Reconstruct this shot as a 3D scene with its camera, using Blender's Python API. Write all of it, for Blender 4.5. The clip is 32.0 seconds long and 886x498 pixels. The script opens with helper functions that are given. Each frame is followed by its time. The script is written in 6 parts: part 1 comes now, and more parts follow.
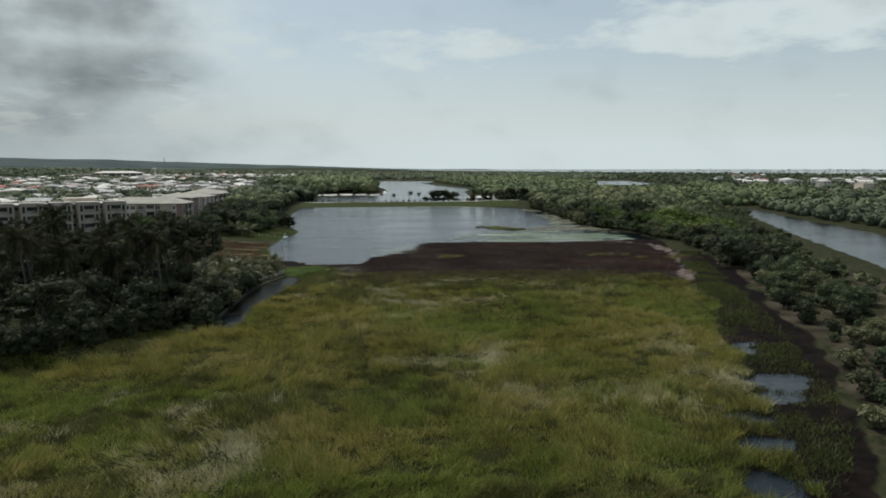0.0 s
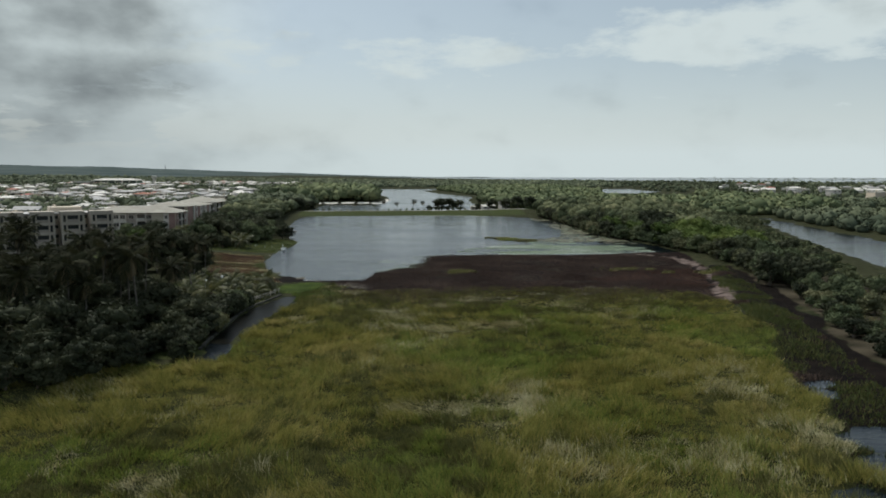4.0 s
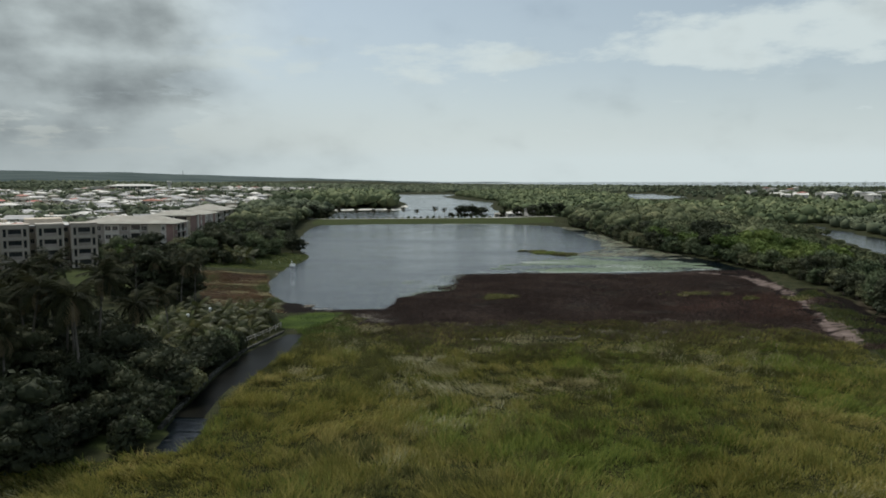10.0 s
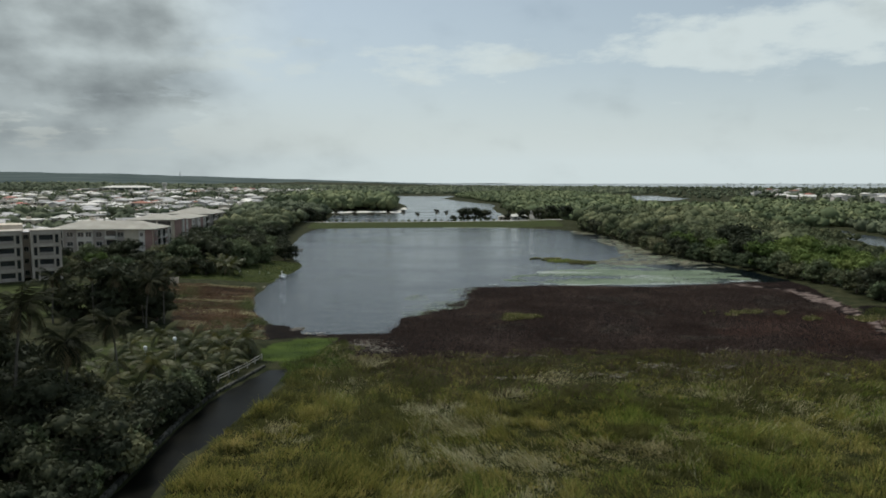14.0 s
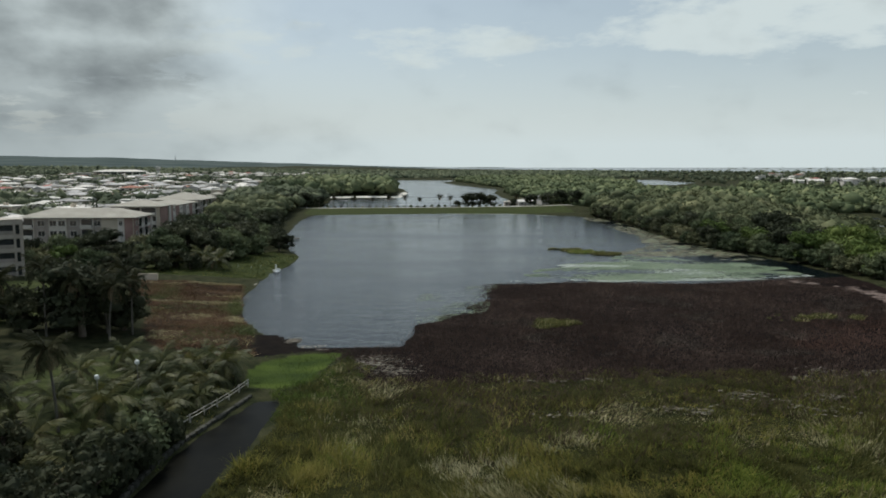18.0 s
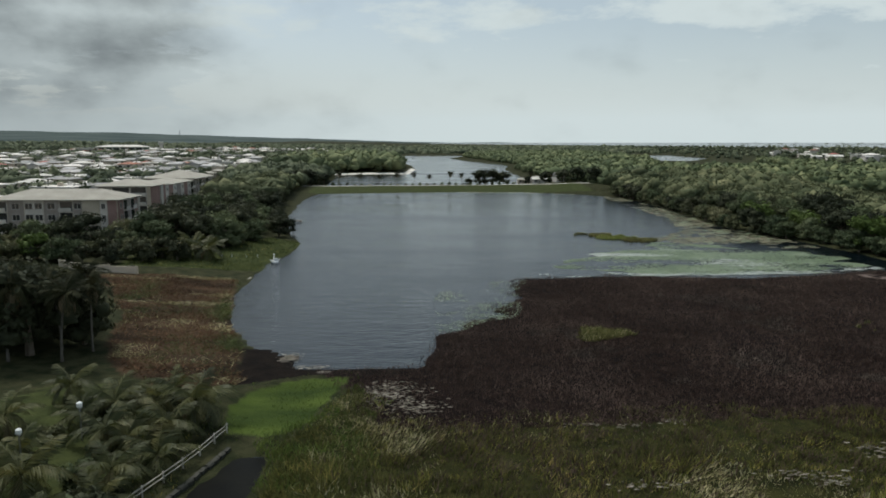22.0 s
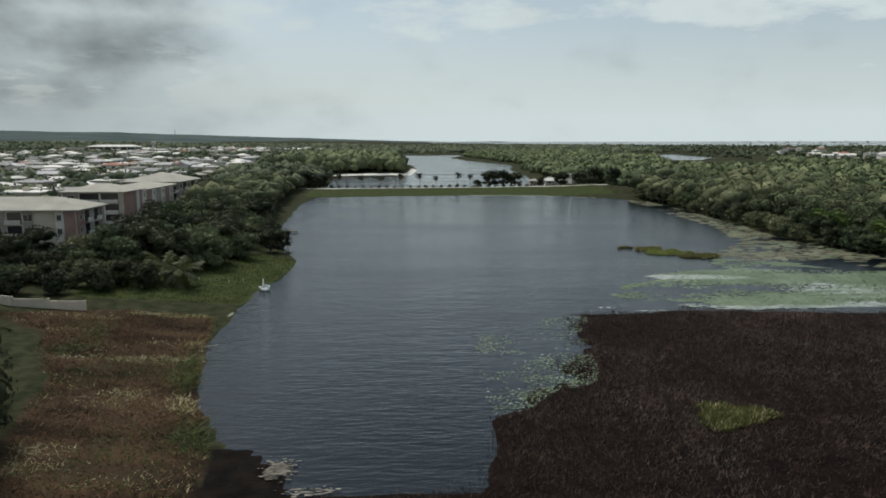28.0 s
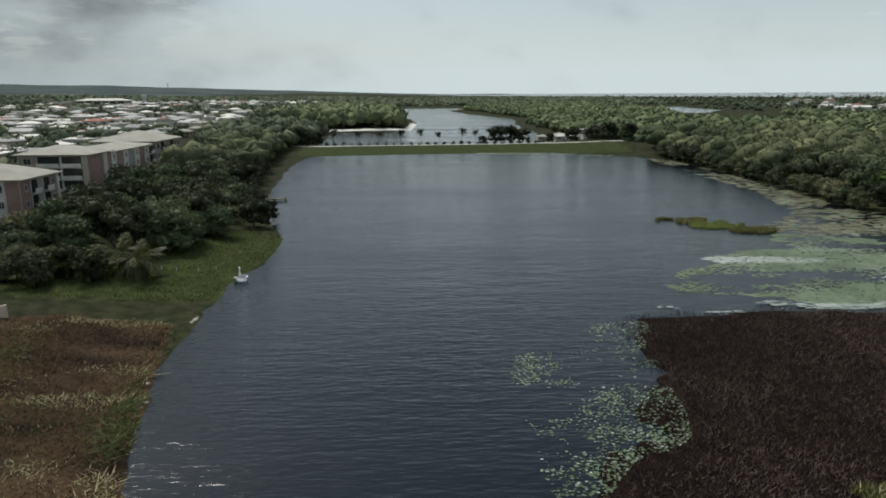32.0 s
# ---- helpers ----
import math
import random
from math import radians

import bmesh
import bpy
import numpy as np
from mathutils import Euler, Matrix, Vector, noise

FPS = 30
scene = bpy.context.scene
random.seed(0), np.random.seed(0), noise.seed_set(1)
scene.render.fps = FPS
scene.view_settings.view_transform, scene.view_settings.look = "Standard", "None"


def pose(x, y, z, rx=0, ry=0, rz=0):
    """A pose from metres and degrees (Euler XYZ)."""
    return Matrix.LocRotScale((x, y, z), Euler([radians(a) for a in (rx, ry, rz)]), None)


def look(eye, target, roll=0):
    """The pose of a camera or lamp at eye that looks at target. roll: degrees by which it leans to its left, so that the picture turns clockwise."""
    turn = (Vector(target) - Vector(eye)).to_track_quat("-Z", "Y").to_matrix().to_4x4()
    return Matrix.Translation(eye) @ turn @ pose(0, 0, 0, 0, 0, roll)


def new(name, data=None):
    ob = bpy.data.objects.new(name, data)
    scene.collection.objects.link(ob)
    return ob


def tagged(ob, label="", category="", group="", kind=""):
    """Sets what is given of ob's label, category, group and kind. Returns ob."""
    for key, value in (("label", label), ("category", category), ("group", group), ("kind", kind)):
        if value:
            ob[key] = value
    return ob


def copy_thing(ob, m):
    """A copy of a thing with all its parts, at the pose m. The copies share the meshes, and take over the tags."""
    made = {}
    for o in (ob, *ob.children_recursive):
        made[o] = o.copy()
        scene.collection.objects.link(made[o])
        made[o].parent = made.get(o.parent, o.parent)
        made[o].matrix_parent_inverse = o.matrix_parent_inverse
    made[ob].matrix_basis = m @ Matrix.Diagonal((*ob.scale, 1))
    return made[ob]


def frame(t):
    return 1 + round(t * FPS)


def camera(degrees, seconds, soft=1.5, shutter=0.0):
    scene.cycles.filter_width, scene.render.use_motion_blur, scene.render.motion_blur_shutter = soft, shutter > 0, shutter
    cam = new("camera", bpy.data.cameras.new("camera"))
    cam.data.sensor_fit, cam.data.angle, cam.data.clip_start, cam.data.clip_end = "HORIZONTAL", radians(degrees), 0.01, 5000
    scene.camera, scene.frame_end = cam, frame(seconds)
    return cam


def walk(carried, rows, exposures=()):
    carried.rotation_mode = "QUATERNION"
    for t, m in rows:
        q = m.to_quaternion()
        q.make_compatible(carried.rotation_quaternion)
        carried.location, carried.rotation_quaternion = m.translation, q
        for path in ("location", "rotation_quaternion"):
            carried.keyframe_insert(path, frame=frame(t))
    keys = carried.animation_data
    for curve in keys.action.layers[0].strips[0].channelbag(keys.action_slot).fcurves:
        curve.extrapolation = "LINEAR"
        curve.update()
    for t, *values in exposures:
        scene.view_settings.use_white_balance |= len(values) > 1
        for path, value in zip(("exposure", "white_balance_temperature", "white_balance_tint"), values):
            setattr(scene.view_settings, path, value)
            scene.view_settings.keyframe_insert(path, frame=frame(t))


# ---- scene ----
cam = camera(65.0, 32.0, 1.8)
PATH = [
    (0, (0.815, -0.395, 28.029), (0.936, 1.588, 27.801), 0.0),
    (0.5, (0.589, 1.519, 27.995), (0.712, 3.502, 27.770), 0.0),
    (1, (0.385, 3.513, 28.014), (0.507, 5.497, 27.793), 0.0),
    (1.5, (0.192, 5.563, 28.033), (0.314, 7.547, 27.813), 0.0),
    (2, (0.000, 7.672, 28.014), (0.120, 9.656, 27.798), 0.1),
    (2.5, (-0.183, 9.865, 27.961), (-0.063, 11.850, 27.749), 0.1),
    (3, (-0.351, 12.152, 27.923), (-0.232, 14.137, 27.715), 0.1),
    (3.5, (-0.540, 14.497, 27.933), (-0.422, 16.483, 27.726), 0.1),
    (5.5, (-1.756, 24.418, 28.255), (-1.638, 26.404, 28.053), 0.1),
    (6, (-1.920, 27.158, 28.250), (-1.800, 29.144, 28.047), 0.1),
    (6.5, (-2.038, 29.993, 28.251), (-1.921, 31.979, 28.050), 0.1),
    (7, (-2.162, 32.899, 28.316), (-2.044, 34.885, 28.115), 0.0),
    (7.5, (-2.309, 35.844, 28.409), (-2.193, 37.830, 28.209), 0.0),
    (8, (-2.493, 38.785, 28.473), (-2.375, 40.772, 28.272), 0.0),
    (8.5, (-2.742, 41.697, 28.486), (-2.624, 43.683, 28.288), 0.0),
    (9, (-3.057, 44.593, 28.473), (-2.959, 46.581, 28.277), 0.0),
    (9.5, (-3.390, 47.488, 28.474), (-3.290, 49.476, 28.280), 0.0),
    (10, (-3.675, 50.375, 28.506), (-3.604, 52.364, 28.314), 0.0),
    (10.5, (-3.872, 53.239, 28.572), (-3.800, 55.228, 28.380), 0.0),
    (11, (-4.005, 56.090, 28.670), (-3.933, 58.079, 28.480), 0.0),
    (11.5, (-4.137, 58.939, 28.783), (-4.064, 60.928, 28.592), 0.0),
    (12, (-4.314, 61.812, 28.858), (-4.240, 63.802, 28.666), 0.0),
    (12.5, (-4.553, 64.785, 28.847), (-4.479, 66.775, 28.658), 0.0),
    (13, (-4.851, 67.915, 28.746), (-4.777, 69.905, 28.557), 0.0),
    (13.5, (-5.196, 71.124, 28.612), (-5.120, 73.113, 28.422), 0.0),
    (14, (-5.560, 74.172, 28.537), (-5.484, 76.161, 28.349), 0.0),
    (14.5, (-5.932, 77.011, 28.518), (-5.853, 79.001, 28.329), 0.0),
    (16.5, (-7.645, 87.970, 28.343), (-7.563, 89.960, 28.156), 0.0),
    (17, (-8.188, 91.138, 28.281), (-8.105, 93.128, 28.094), 0.1),
    (17.5, (-8.699, 94.247, 28.241), (-8.615, 96.237, 28.053), 0.0),
    (18, (-9.065, 96.992, 28.282), (-8.981, 98.977, 28.049), 0.0),
    (18.5, (-9.346, 99.494, 28.403), (-9.263, 101.469, 28.102), 0.1),
    (19, (-9.604, 101.924, 28.546), (-9.531, 103.900, 28.244), 0.0),
    (19.5, (-9.851, 104.385, 28.652), (-9.788, 106.360, 28.349), 0.0),
    (20, (-10.085, 106.938, 28.707), (-10.020, 108.914, 28.404), 0.0),
    (20.5, (-10.322, 109.634, 28.742), (-10.257, 111.610, 28.438), 0.0),
    (21, (-10.591, 112.518, 28.766), (-10.525, 114.493, 28.460), -0.1),
    (21.5, (-10.910, 115.554, 28.766), (-10.843, 117.530, 28.461), 0.0),
    (22, (-11.272, 118.632, 28.738), (-11.205, 120.608, 28.435), 0.0),
    (22.5, (-11.672, 121.673, 28.695), (-11.604, 123.649, 28.391), -0.1),
    (23, (-12.112, 124.669, 28.644), (-12.043, 126.644, 28.340), 0.0),
    (23.5, (-12.588, 127.604, 28.591), (-12.518, 129.580, 28.287), 0.0),
    (24, (-13.085, 130.437, 28.552), (-13.013, 132.412, 28.247), 0.0),
    (24.5, (-13.585, 133.141, 28.549), (-13.513, 135.116, 28.244), 0.0),
    (25, (-14.065, 135.747, 28.580), (-13.991, 137.722, 28.274), 0.0),
    (25.5, (-14.509, 138.348, 28.600), (-14.434, 140.323, 28.293), 0.0),
    (27.5, (-16.071, 148.734, 28.477), (-15.998, 150.709, 28.173), 0.0),
    (28, (-16.579, 151.626, 28.482), (-16.503, 153.601, 28.177), -0.1),
    (28.5, (-17.079, 154.648, 28.480), (-17.000, 156.623, 28.175), 0.0),
    (29, (-17.438, 157.746, 28.456), (-17.357, 159.721, 28.151), 0.0),
    (29.5, (-17.678, 160.891, 28.428), (-17.597, 162.866, 28.121), 0.0),
    (30, (-17.880, 164.099, 28.410), (-17.800, 166.074, 28.103), -0.1),
    (30.5, (-18.083, 167.366, 28.424), (-18.001, 169.335, 28.086), 0.0),
    (31, (-18.278, 170.659, 28.498), (-18.195, 172.624, 28.136), 0.0),
    (31.5, (-18.412, 173.941, 28.656), (-18.329, 175.906, 28.292), -0.1),
    (32, (-18.423, 177.212, 28.898), (-18.344, 179.162, 28.463), -0.3),
]
walk(cam, [(t, look(eye, aim, roll)) for t, eye, aim, roll in PATH], [(0, 0.48), (32, 0.48)])

# ---------------- world, sun ----------------
SUN_AZ, SUN_EL = -38.0, 54.0      # degrees right of north (+y), degrees up


def N(tree, kind, **kw):
    n = tree.nodes.new(kind)
    for k, v in kw.items():
        if k == "op":
            n.operation = v
        elif k == "blend":
            n.blend_type = v
        elif k == "dtype":
            n.data_type = v
    return n


def build_world():
    w = bpy.data.worlds.new("sky")
    scene.world = w
    w.use_nodes = True
    t = w.node_tree
    t.nodes.clear()
    L = t.links.new
    out = t.nodes.new("ShaderNodeOutputWorld")
    sky = t.nodes.new("ShaderNodeTexSky")
    sky.sky_type = "NISHITA"
    sky.sun_disc = False
    sky.sun_elevation = radians(SUN_EL)
    sky.sun_rotation = radians(SUN_AZ)
    sky.dust_density = 1.2
    bg = t.nodes.new("ShaderNodeBackground")
    bg.inputs["Strength"].default_value = 0.064
    calm = t.nodes.new("ShaderNodeHueSaturation")
    calm.inputs["Saturation"].default_value, calm.inputs["Value"].default_value, calm.inputs["Hue"].default_value = 0.80, 1.0, 0.487
    L(sky.outputs[0], calm.inputs["Color"])
    L(calm.outputs[0], bg.inputs[0])
    tc = t.nodes.new("ShaderNodeTexCoord")
    sep = t.nodes.new("ShaderNodeSeparateXYZ")
    L(tc.outputs["Generated"], sep.inputs[0])

    def m(op, a, b=None, clamp=False):
        n = t.nodes.new("ShaderNodeMath")
        n.operation = op
        n.use_clamp = clamp
        for k, v in enumerate((a, b)):
            if v is None:
                continue
            if isinstance(v, (int, float)):
                n.inputs[k].default_value = v
            else:
                L(v, n.inputs[k])
        return n.outputs[0]

    z = m("MAXIMUM", sep.outputs[2], 0.0)
    az = m("ARCTAN2", sep.outputs[0], sep.outputs[1])
    den = m("ADD", z, 0.16)
    u, v = m("DIVIDE", sep.outputs[0], den), m("DIVIDE", sep.outputs[1], den)
    comb = t.nodes.new("ShaderNodeCombineXYZ")
    L(u, comb.inputs[0]), L(v, comb.inputs[1])

    def fbm(scale, detail, rough, seed):
        n = t.nodes.new("ShaderNodeTexNoise")
        n.noise_dimensions = "4D"
        n.inputs["W"].default_value = seed
        n.inputs["Scale"].default_value = scale
        n.inputs["Detail"].default_value = detail
        n.inputs["Roughness"].default_value = rough
        L(comb.outputs[0], n.inputs["Vector"])
        return n.outputs["Fac"]

    def bank(a0, e0, wa, we):
        """A smooth bank of cloud round a direction: degrees."""
        da = m("DIVIDE", m("SUBTRACT", az, radians(a0)), radians(wa))
        de = m("DIVIDE", m("SUBTRACT", z, math.sin(radians(e0))), radians(we))
        r = m("ADD", m("POWER", m("ABSOLUTE", da), 2.0), m("POWER", m("ABSOLUTE", de), 2.0))
        return m("POWER", 2.718, m("MULTIPLY", r, -1.0))

    big = fbm(1.1, 9, 0.58, 3.1)
    fine = fbm(3.2, 10, 0.62, 7.7)
    left = bank(-26, 12, 15, 10)
    core = m("ADD", bank(-22, 11.6, 7, 2.2), m("MULTIPLY", bank(-26, 7.1, 9, 1.5), 0.9))
    core = m("SUBTRACT", core, m("MULTIPLY", m("ADD", bank(-11.5, 11, 4.0, 4), bank(-22, 9.2, 8, 0.5)), 0.50))
    spot = t.nodes.new("ShaderNodeCombineXYZ")
    L(m("MULTIPLY", az, 1.0), spot.inputs[0]), L(m("MULTIPLY", z, 1.7), spot.inputs[1])
    puff = t.nodes.new("ShaderNodeTexNoise")
    puff.inputs["Scale"].default_value, puff.inputs["Detail"].default_value, puff.inputs["Roughness"].default_value = 8.0, 8, 0.50
    L(spot.outputs[0], puff.inputs["Vector"])
    right = m("ADD", bank(30, 11.5, 15, 3.0), m("MULTIPLY", bank(10, 10.0, 13, 1.5), 0.8))
    blue = bank(2, 15.5, 13, 4.2)
    low = m("POWER", 2.718, m("MULTIPLY", z, -8.0))
    dens = m("ADD", m("MULTIPLY", big, 0.9), m("MULTIPLY", fine, 0.55))
    dens = m("ADD", dens, m("MULTIPLY", left, 0.40))
    dens = m("ADD", dens, m("MULTIPLY", right, 0.26))
    dens = m("SUBTRACT", dens, m("MULTIPLY", m("ADD", blue, bank(0, 30, 75, 11)), 0.30))
    high = t.nodes.new("ShaderNodeMapRange")
    high.inputs["From Min"].default_value, high.inputs["From Max"].default_value = 0.30, 0.75
    high.inputs["To Max"].default_value = 0.05
    L(z, high.inputs["Value"])
    dens = m("SUBTRACT", dens, high.outputs[0])
    fac = t.nodes.new("ShaderNodeMapRange")
    fac.interpolation_type = "SMOOTHSTEP"
    fac.inputs["From Min"].default_value, fac.inputs["From Max"].default_value = 0.74, 0.96
    L(dens, fac.inputs["Value"])
    cover = m("MAXIMUM", m("MAXIMUM", fac.outputs[0], m("MULTIPLY", m("POWER", 2.718, m("MULTIPLY", z, -2.2)), 0.52)), m("MAXIMUM", m("MULTIPLY", low, 1.3), m("MULTIPLY", left, 1.25)), clamp=True)
    # thick cloud is grey below, thin cloud white
    thick = t.nodes.new("ShaderNodeMapRange")
    thick.interpolation_type = "SMOOTHSTEP"
    thick.inputs["From Min"].default_value, thick.inputs["From Max"].default_value = 0.45, 1.62
    L(m("ADD", m("MULTIPLY", core, 0.44), m("ADD", m("SUBTRACT", m("MULTIPLY", left, 0.46), 0.64), m("MULTIPLY", puff.outputs["Fac"], 2.25))), thick.inputs["Value"])
    col = t.nodes.new("ShaderNodeMix")
    col.data_type = "RGBA"
    col.inputs["A"].default_value = (0.645, 0.735, 0.745, 1)
    col.inputs["B"].default_value = (0.215, 0.250, 0.262, 1)
    L(m("ADD", m("MULTIPLY", thick.outputs[0], m("SUBTRACT", 1.0, m("MULTIPLY", low, 0.7))), m("MULTIPLY", bank(-32, 3, 19, 6), 0.60), clamp=True), col.inputs["Factor"])
    cl = t.nodes.new("ShaderNodeBackground")
    # an overcast sky is brightest overhead
    zen = t.nodes.new("ShaderNodeMapRange")
    zen.interpolation_type = "SMOOTHSTEP"
    zen.inputs["From Min"].default_value, zen.inputs["From Max"].default_value = 0.50, 0.85
    zen.inputs["To Min"].default_value, zen.inputs["To Max"].default_value = 0.675, 3.2
    L(z, zen.inputs["Value"])
    L(zen.outputs[0], cl.inputs["Strength"])
    L(col.outputs["Result"], cl.inputs[0])
    mix = t.nodes.new("ShaderNodeMixShader")
    L(cover, mix.inputs[0]), L(bg.outputs[0], mix.inputs[1]), L(cl.outputs[0], mix.inputs[2])
    L(mix.outputs[0], out.inputs[0])


build_world()
sun_data = bpy.data.lights.new("sun", "SUN")
sun_data.energy, sun_data.angle, sun_data.color = 2.1, radians(14.0), (0.985, 0.97, 0.90)
sun = new("sun", sun_data)
az, el = radians(SUN_AZ), radians(SUN_EL)
sun.matrix_world = look(Vector((math.sin(az) * math.cos(el), math.cos(az) * math.cos(el), math.sin(el))) * 300, (0, 0, 0))


# ---------------- materials ----------------
def material(name, c1, c2, c3=None, scale=1.0, fine=12.0, rough=0.8, bump=0.0, spread=0.0, source="object", metal=0.0, spec=0.3, translucent=0.0):
    """Two scales of variation between base colours; spread: how far single pieces differ."""
    mt = bpy.data.materials.new(name)
    mt.use_nodes = True
    t = mt.node_tree
    L = t.links.new
    b = t.nodes["Principled BSDF"]
    b.inputs["Roughness"].default_value, b.inputs["Metallic"].default_value = rough, metal
    b.inputs["Specular IOR Level"].default_value = spec
    geo = t.nodes.new("ShaderNodeNewGeometry")
    n1, n2 = t.nodes.new("ShaderNodeTexNoise"), t.nodes.new("ShaderNodeTexNoise")
    n1.inputs["Scale"].default_value, n1.inputs["Detail"].default_value = scale, 4
    n2.inputs["Scale"].default_value, n2.inputs["Detail"].default_value = fine, 3
    for n in (n1, n2):
        L(geo.outputs["Position"], n.inputs["Vector"])
    ramp = t.nodes.new("ShaderNodeValToRGB")
    e = ramp.color_ramp.elements
    e[0].position, e[1].position = 0.30, 0.70
    e[0].color, e[1].color = (*c1, 1), (*(c3 or c2), 1)
    if c3:
        mid = e.new(0.5)
        mid.color = (*c2, 1)
    add = t.nodes.new("ShaderNodeMath")
    add.operation = "MULTIPLY_ADD"
    L(n2.outputs["Fac"], add.inputs[0])
    add.inputs[1].default_value = 0.5
    half = t.nodes.new("ShaderNodeMath")
    half.operation = "MULTIPLY_ADD"
    L(n1.outputs["Fac"], half.inputs[0])
    half.inputs[1].default_value, half.inputs[2].default_value = 0.9, -0.2
    L(half.outputs[0], add.inputs[2])
    L(add.outputs[0], ramp.inputs[0])
    colour = ramp.outputs[0]
    if spread:
        if source == "object":
            rnd = t.nodes.new("ShaderNodeObjectInfo").outputs["Random"]
        else:
            rnd = geo.outputs["Random Per Island"]
        hsv = t.nodes.new("ShaderNodeHueSaturation")
        r1 = t.nodes.new("ShaderNodeMapRange")
        r1.inputs["To Min"].default_value, r1.inputs["To Max"].default_value = 1 - spread, 1 + spread
        r2 = t.nodes.new("ShaderNodeMapRange")
        r2.inputs["To Min"].default_value, r2.inputs["To Max"].default_value = 0.5 + 0.06 * spread, 0.5 - 0.06 * spread
        L(rnd, r1.inputs["Value"]), L(rnd, r2.inputs["Value"])
        L(r1.outputs[0], hsv.inputs["Value"]), L(r2.outputs[0], hsv.inputs["Hue"])
        L(colour, hsv.inputs["Color"])
        colour = hsv.outputs[0]
    L(colour, b.inputs["Base Color"])
    if bump:
        bp = t.nodes.new("ShaderNodeBump")
        bp.inputs["Strength"].default_value, bp.inputs["Distance"].default_value = 0.6, bump
        L(n2.outputs["Fac"], bp.inputs["Height"])
        L(bp.outputs[0], b.inputs["Normal"])
    if translucent:
        tr = t.nodes.new("ShaderNodeBsdfTranslucent")
        L(colour, tr.inputs[0])
        mx = t.nodes.new("ShaderNodeMixShader")
        mx.inputs[0].default_value = translucent
        L(b.outputs[0], mx.inputs[1]), L(tr.outputs[0], mx.inputs[2])
        L(mx.outputs[0], t.nodes["Material Output"].inputs[0])
    return mt


M = {}
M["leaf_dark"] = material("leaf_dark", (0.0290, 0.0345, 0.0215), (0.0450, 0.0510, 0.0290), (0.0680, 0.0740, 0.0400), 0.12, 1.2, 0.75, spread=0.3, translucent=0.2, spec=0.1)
# leaf_mid carries extra blue that stands in for distance haze
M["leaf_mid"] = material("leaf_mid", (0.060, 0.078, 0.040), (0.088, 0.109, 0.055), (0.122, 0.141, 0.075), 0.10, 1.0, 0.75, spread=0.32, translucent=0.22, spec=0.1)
M["leaf_olive"] = material("leaf_olive", (0.078, 0.086, 0.044), (0.115, 0.120, 0.062), (0.155, 0.155, 0.086), 0.10, 1.0, 0.75, spread=0.3, translucent=0.2, spec=0.1)
# leaf_bright: sunlight on the crowns is put into this lighter green
M["leaf_bright"] = material("leaf_bright", (0.0705, 0.1012, 0.0255), (0.1025, 0.1398, 0.0357), (0.1353, 0.1702, 0.0527), 0.10, 1.0, 0.75, spread=0.25, translucent=0.22, spec=0.1)
M["frond"] = material("frond", (0.040, 0.047, 0.016), (0.072, 0.078, 0.024), (0.125, 0.119, 0.044), 0.3, 2.0, 0.6, spread=0.3, translucent=0.25, spec=0.3)
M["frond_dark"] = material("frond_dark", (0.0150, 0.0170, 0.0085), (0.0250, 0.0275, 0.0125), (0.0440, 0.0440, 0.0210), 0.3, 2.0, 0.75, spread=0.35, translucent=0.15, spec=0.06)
M["frond_dry"] = material("frond_dry", (0.16, 0.12, 0.07), (0.24, 0.19, 0.11), None, 0.8, 4.0, 0.8, spread=0.2)
M["bark"] = material("bark", (0.09, 0.07, 0.05), (0.17, 0.14, 0.11), None, 1.5, 14, 0.9, bump=0.03)
M["palm_bark"] = material("palm_bark", (0.085, 0.075, 0.062), (0.16, 0.142, 0.12), None, 1.0, 10, 0.9, bump=0.03)
M["reed"] = material("reed", (0.150, 0.150, 0.036), (0.240, 0.228, 0.060), (0.335, 0.292, 0.105), 0.055, 0.45, 0.7, spread=0.5, source="island", translucent=0.35, spec=0.06)
M["reed_dark"] = material("reed_dark", (0.070, 0.074, 0.025), (0.108, 0.110, 0.036), (0.155, 0.150, 0.050), 0.06, 0.5, 0.7, spread=0.35, source="island", translucent=0.35, spec=0.06)
M["reed_fresh"] = material("reed_fresh", (0.115, 0.150, 0.030), (0.170, 0.208, 0.045), (0.235, 0.262, 0.074), 0.06, 0.5, 0.7, spread=0.35, source="island", translucent=0.35, spec=0.06)
M["straw"] = material("straw", (0.270, 0.245, 0.115), (0.390, 0.355, 0.190), (0.520, 0.480, 0.300), 0.2, 1.5, 0.75, spread=0.3, source="island", translucent=0.25, spec=0.06)
M["rust_weed"] = material("rust_weed", (0.074, 0.042, 0.031), (0.115, 0.066, 0.049), (0.165, 0.102, 0.078), 0.07, 0.9, 0.85, spread=0.2, source="island", translucent=0.1, spec=0.06)
M["brown_weed"] = material("brown_weed", (0.064, 0.043, 0.034), (0.098, 0.068, 0.053), (0.140, 0.100, 0.080), 0.07, 0.9, 0.85, spread=0.2, source="island", translucent=0.1, spec=0.06)
M["pad"] = material("pad", (0.066, 0.096, 0.044), (0.104, 0.140, 0.072), (0.158, 0.196, 0.120), 0.12, 0.8, 0.5, spread=0.3, source="island", spec=0.3)
M["pad_pale"] = material("pad_pale", (0.2040, 0.2380, 0.2024), (0.3400, 0.3570, 0.3256), None, 0.15, 0.8, 0.6, spread=0.25, source="island")
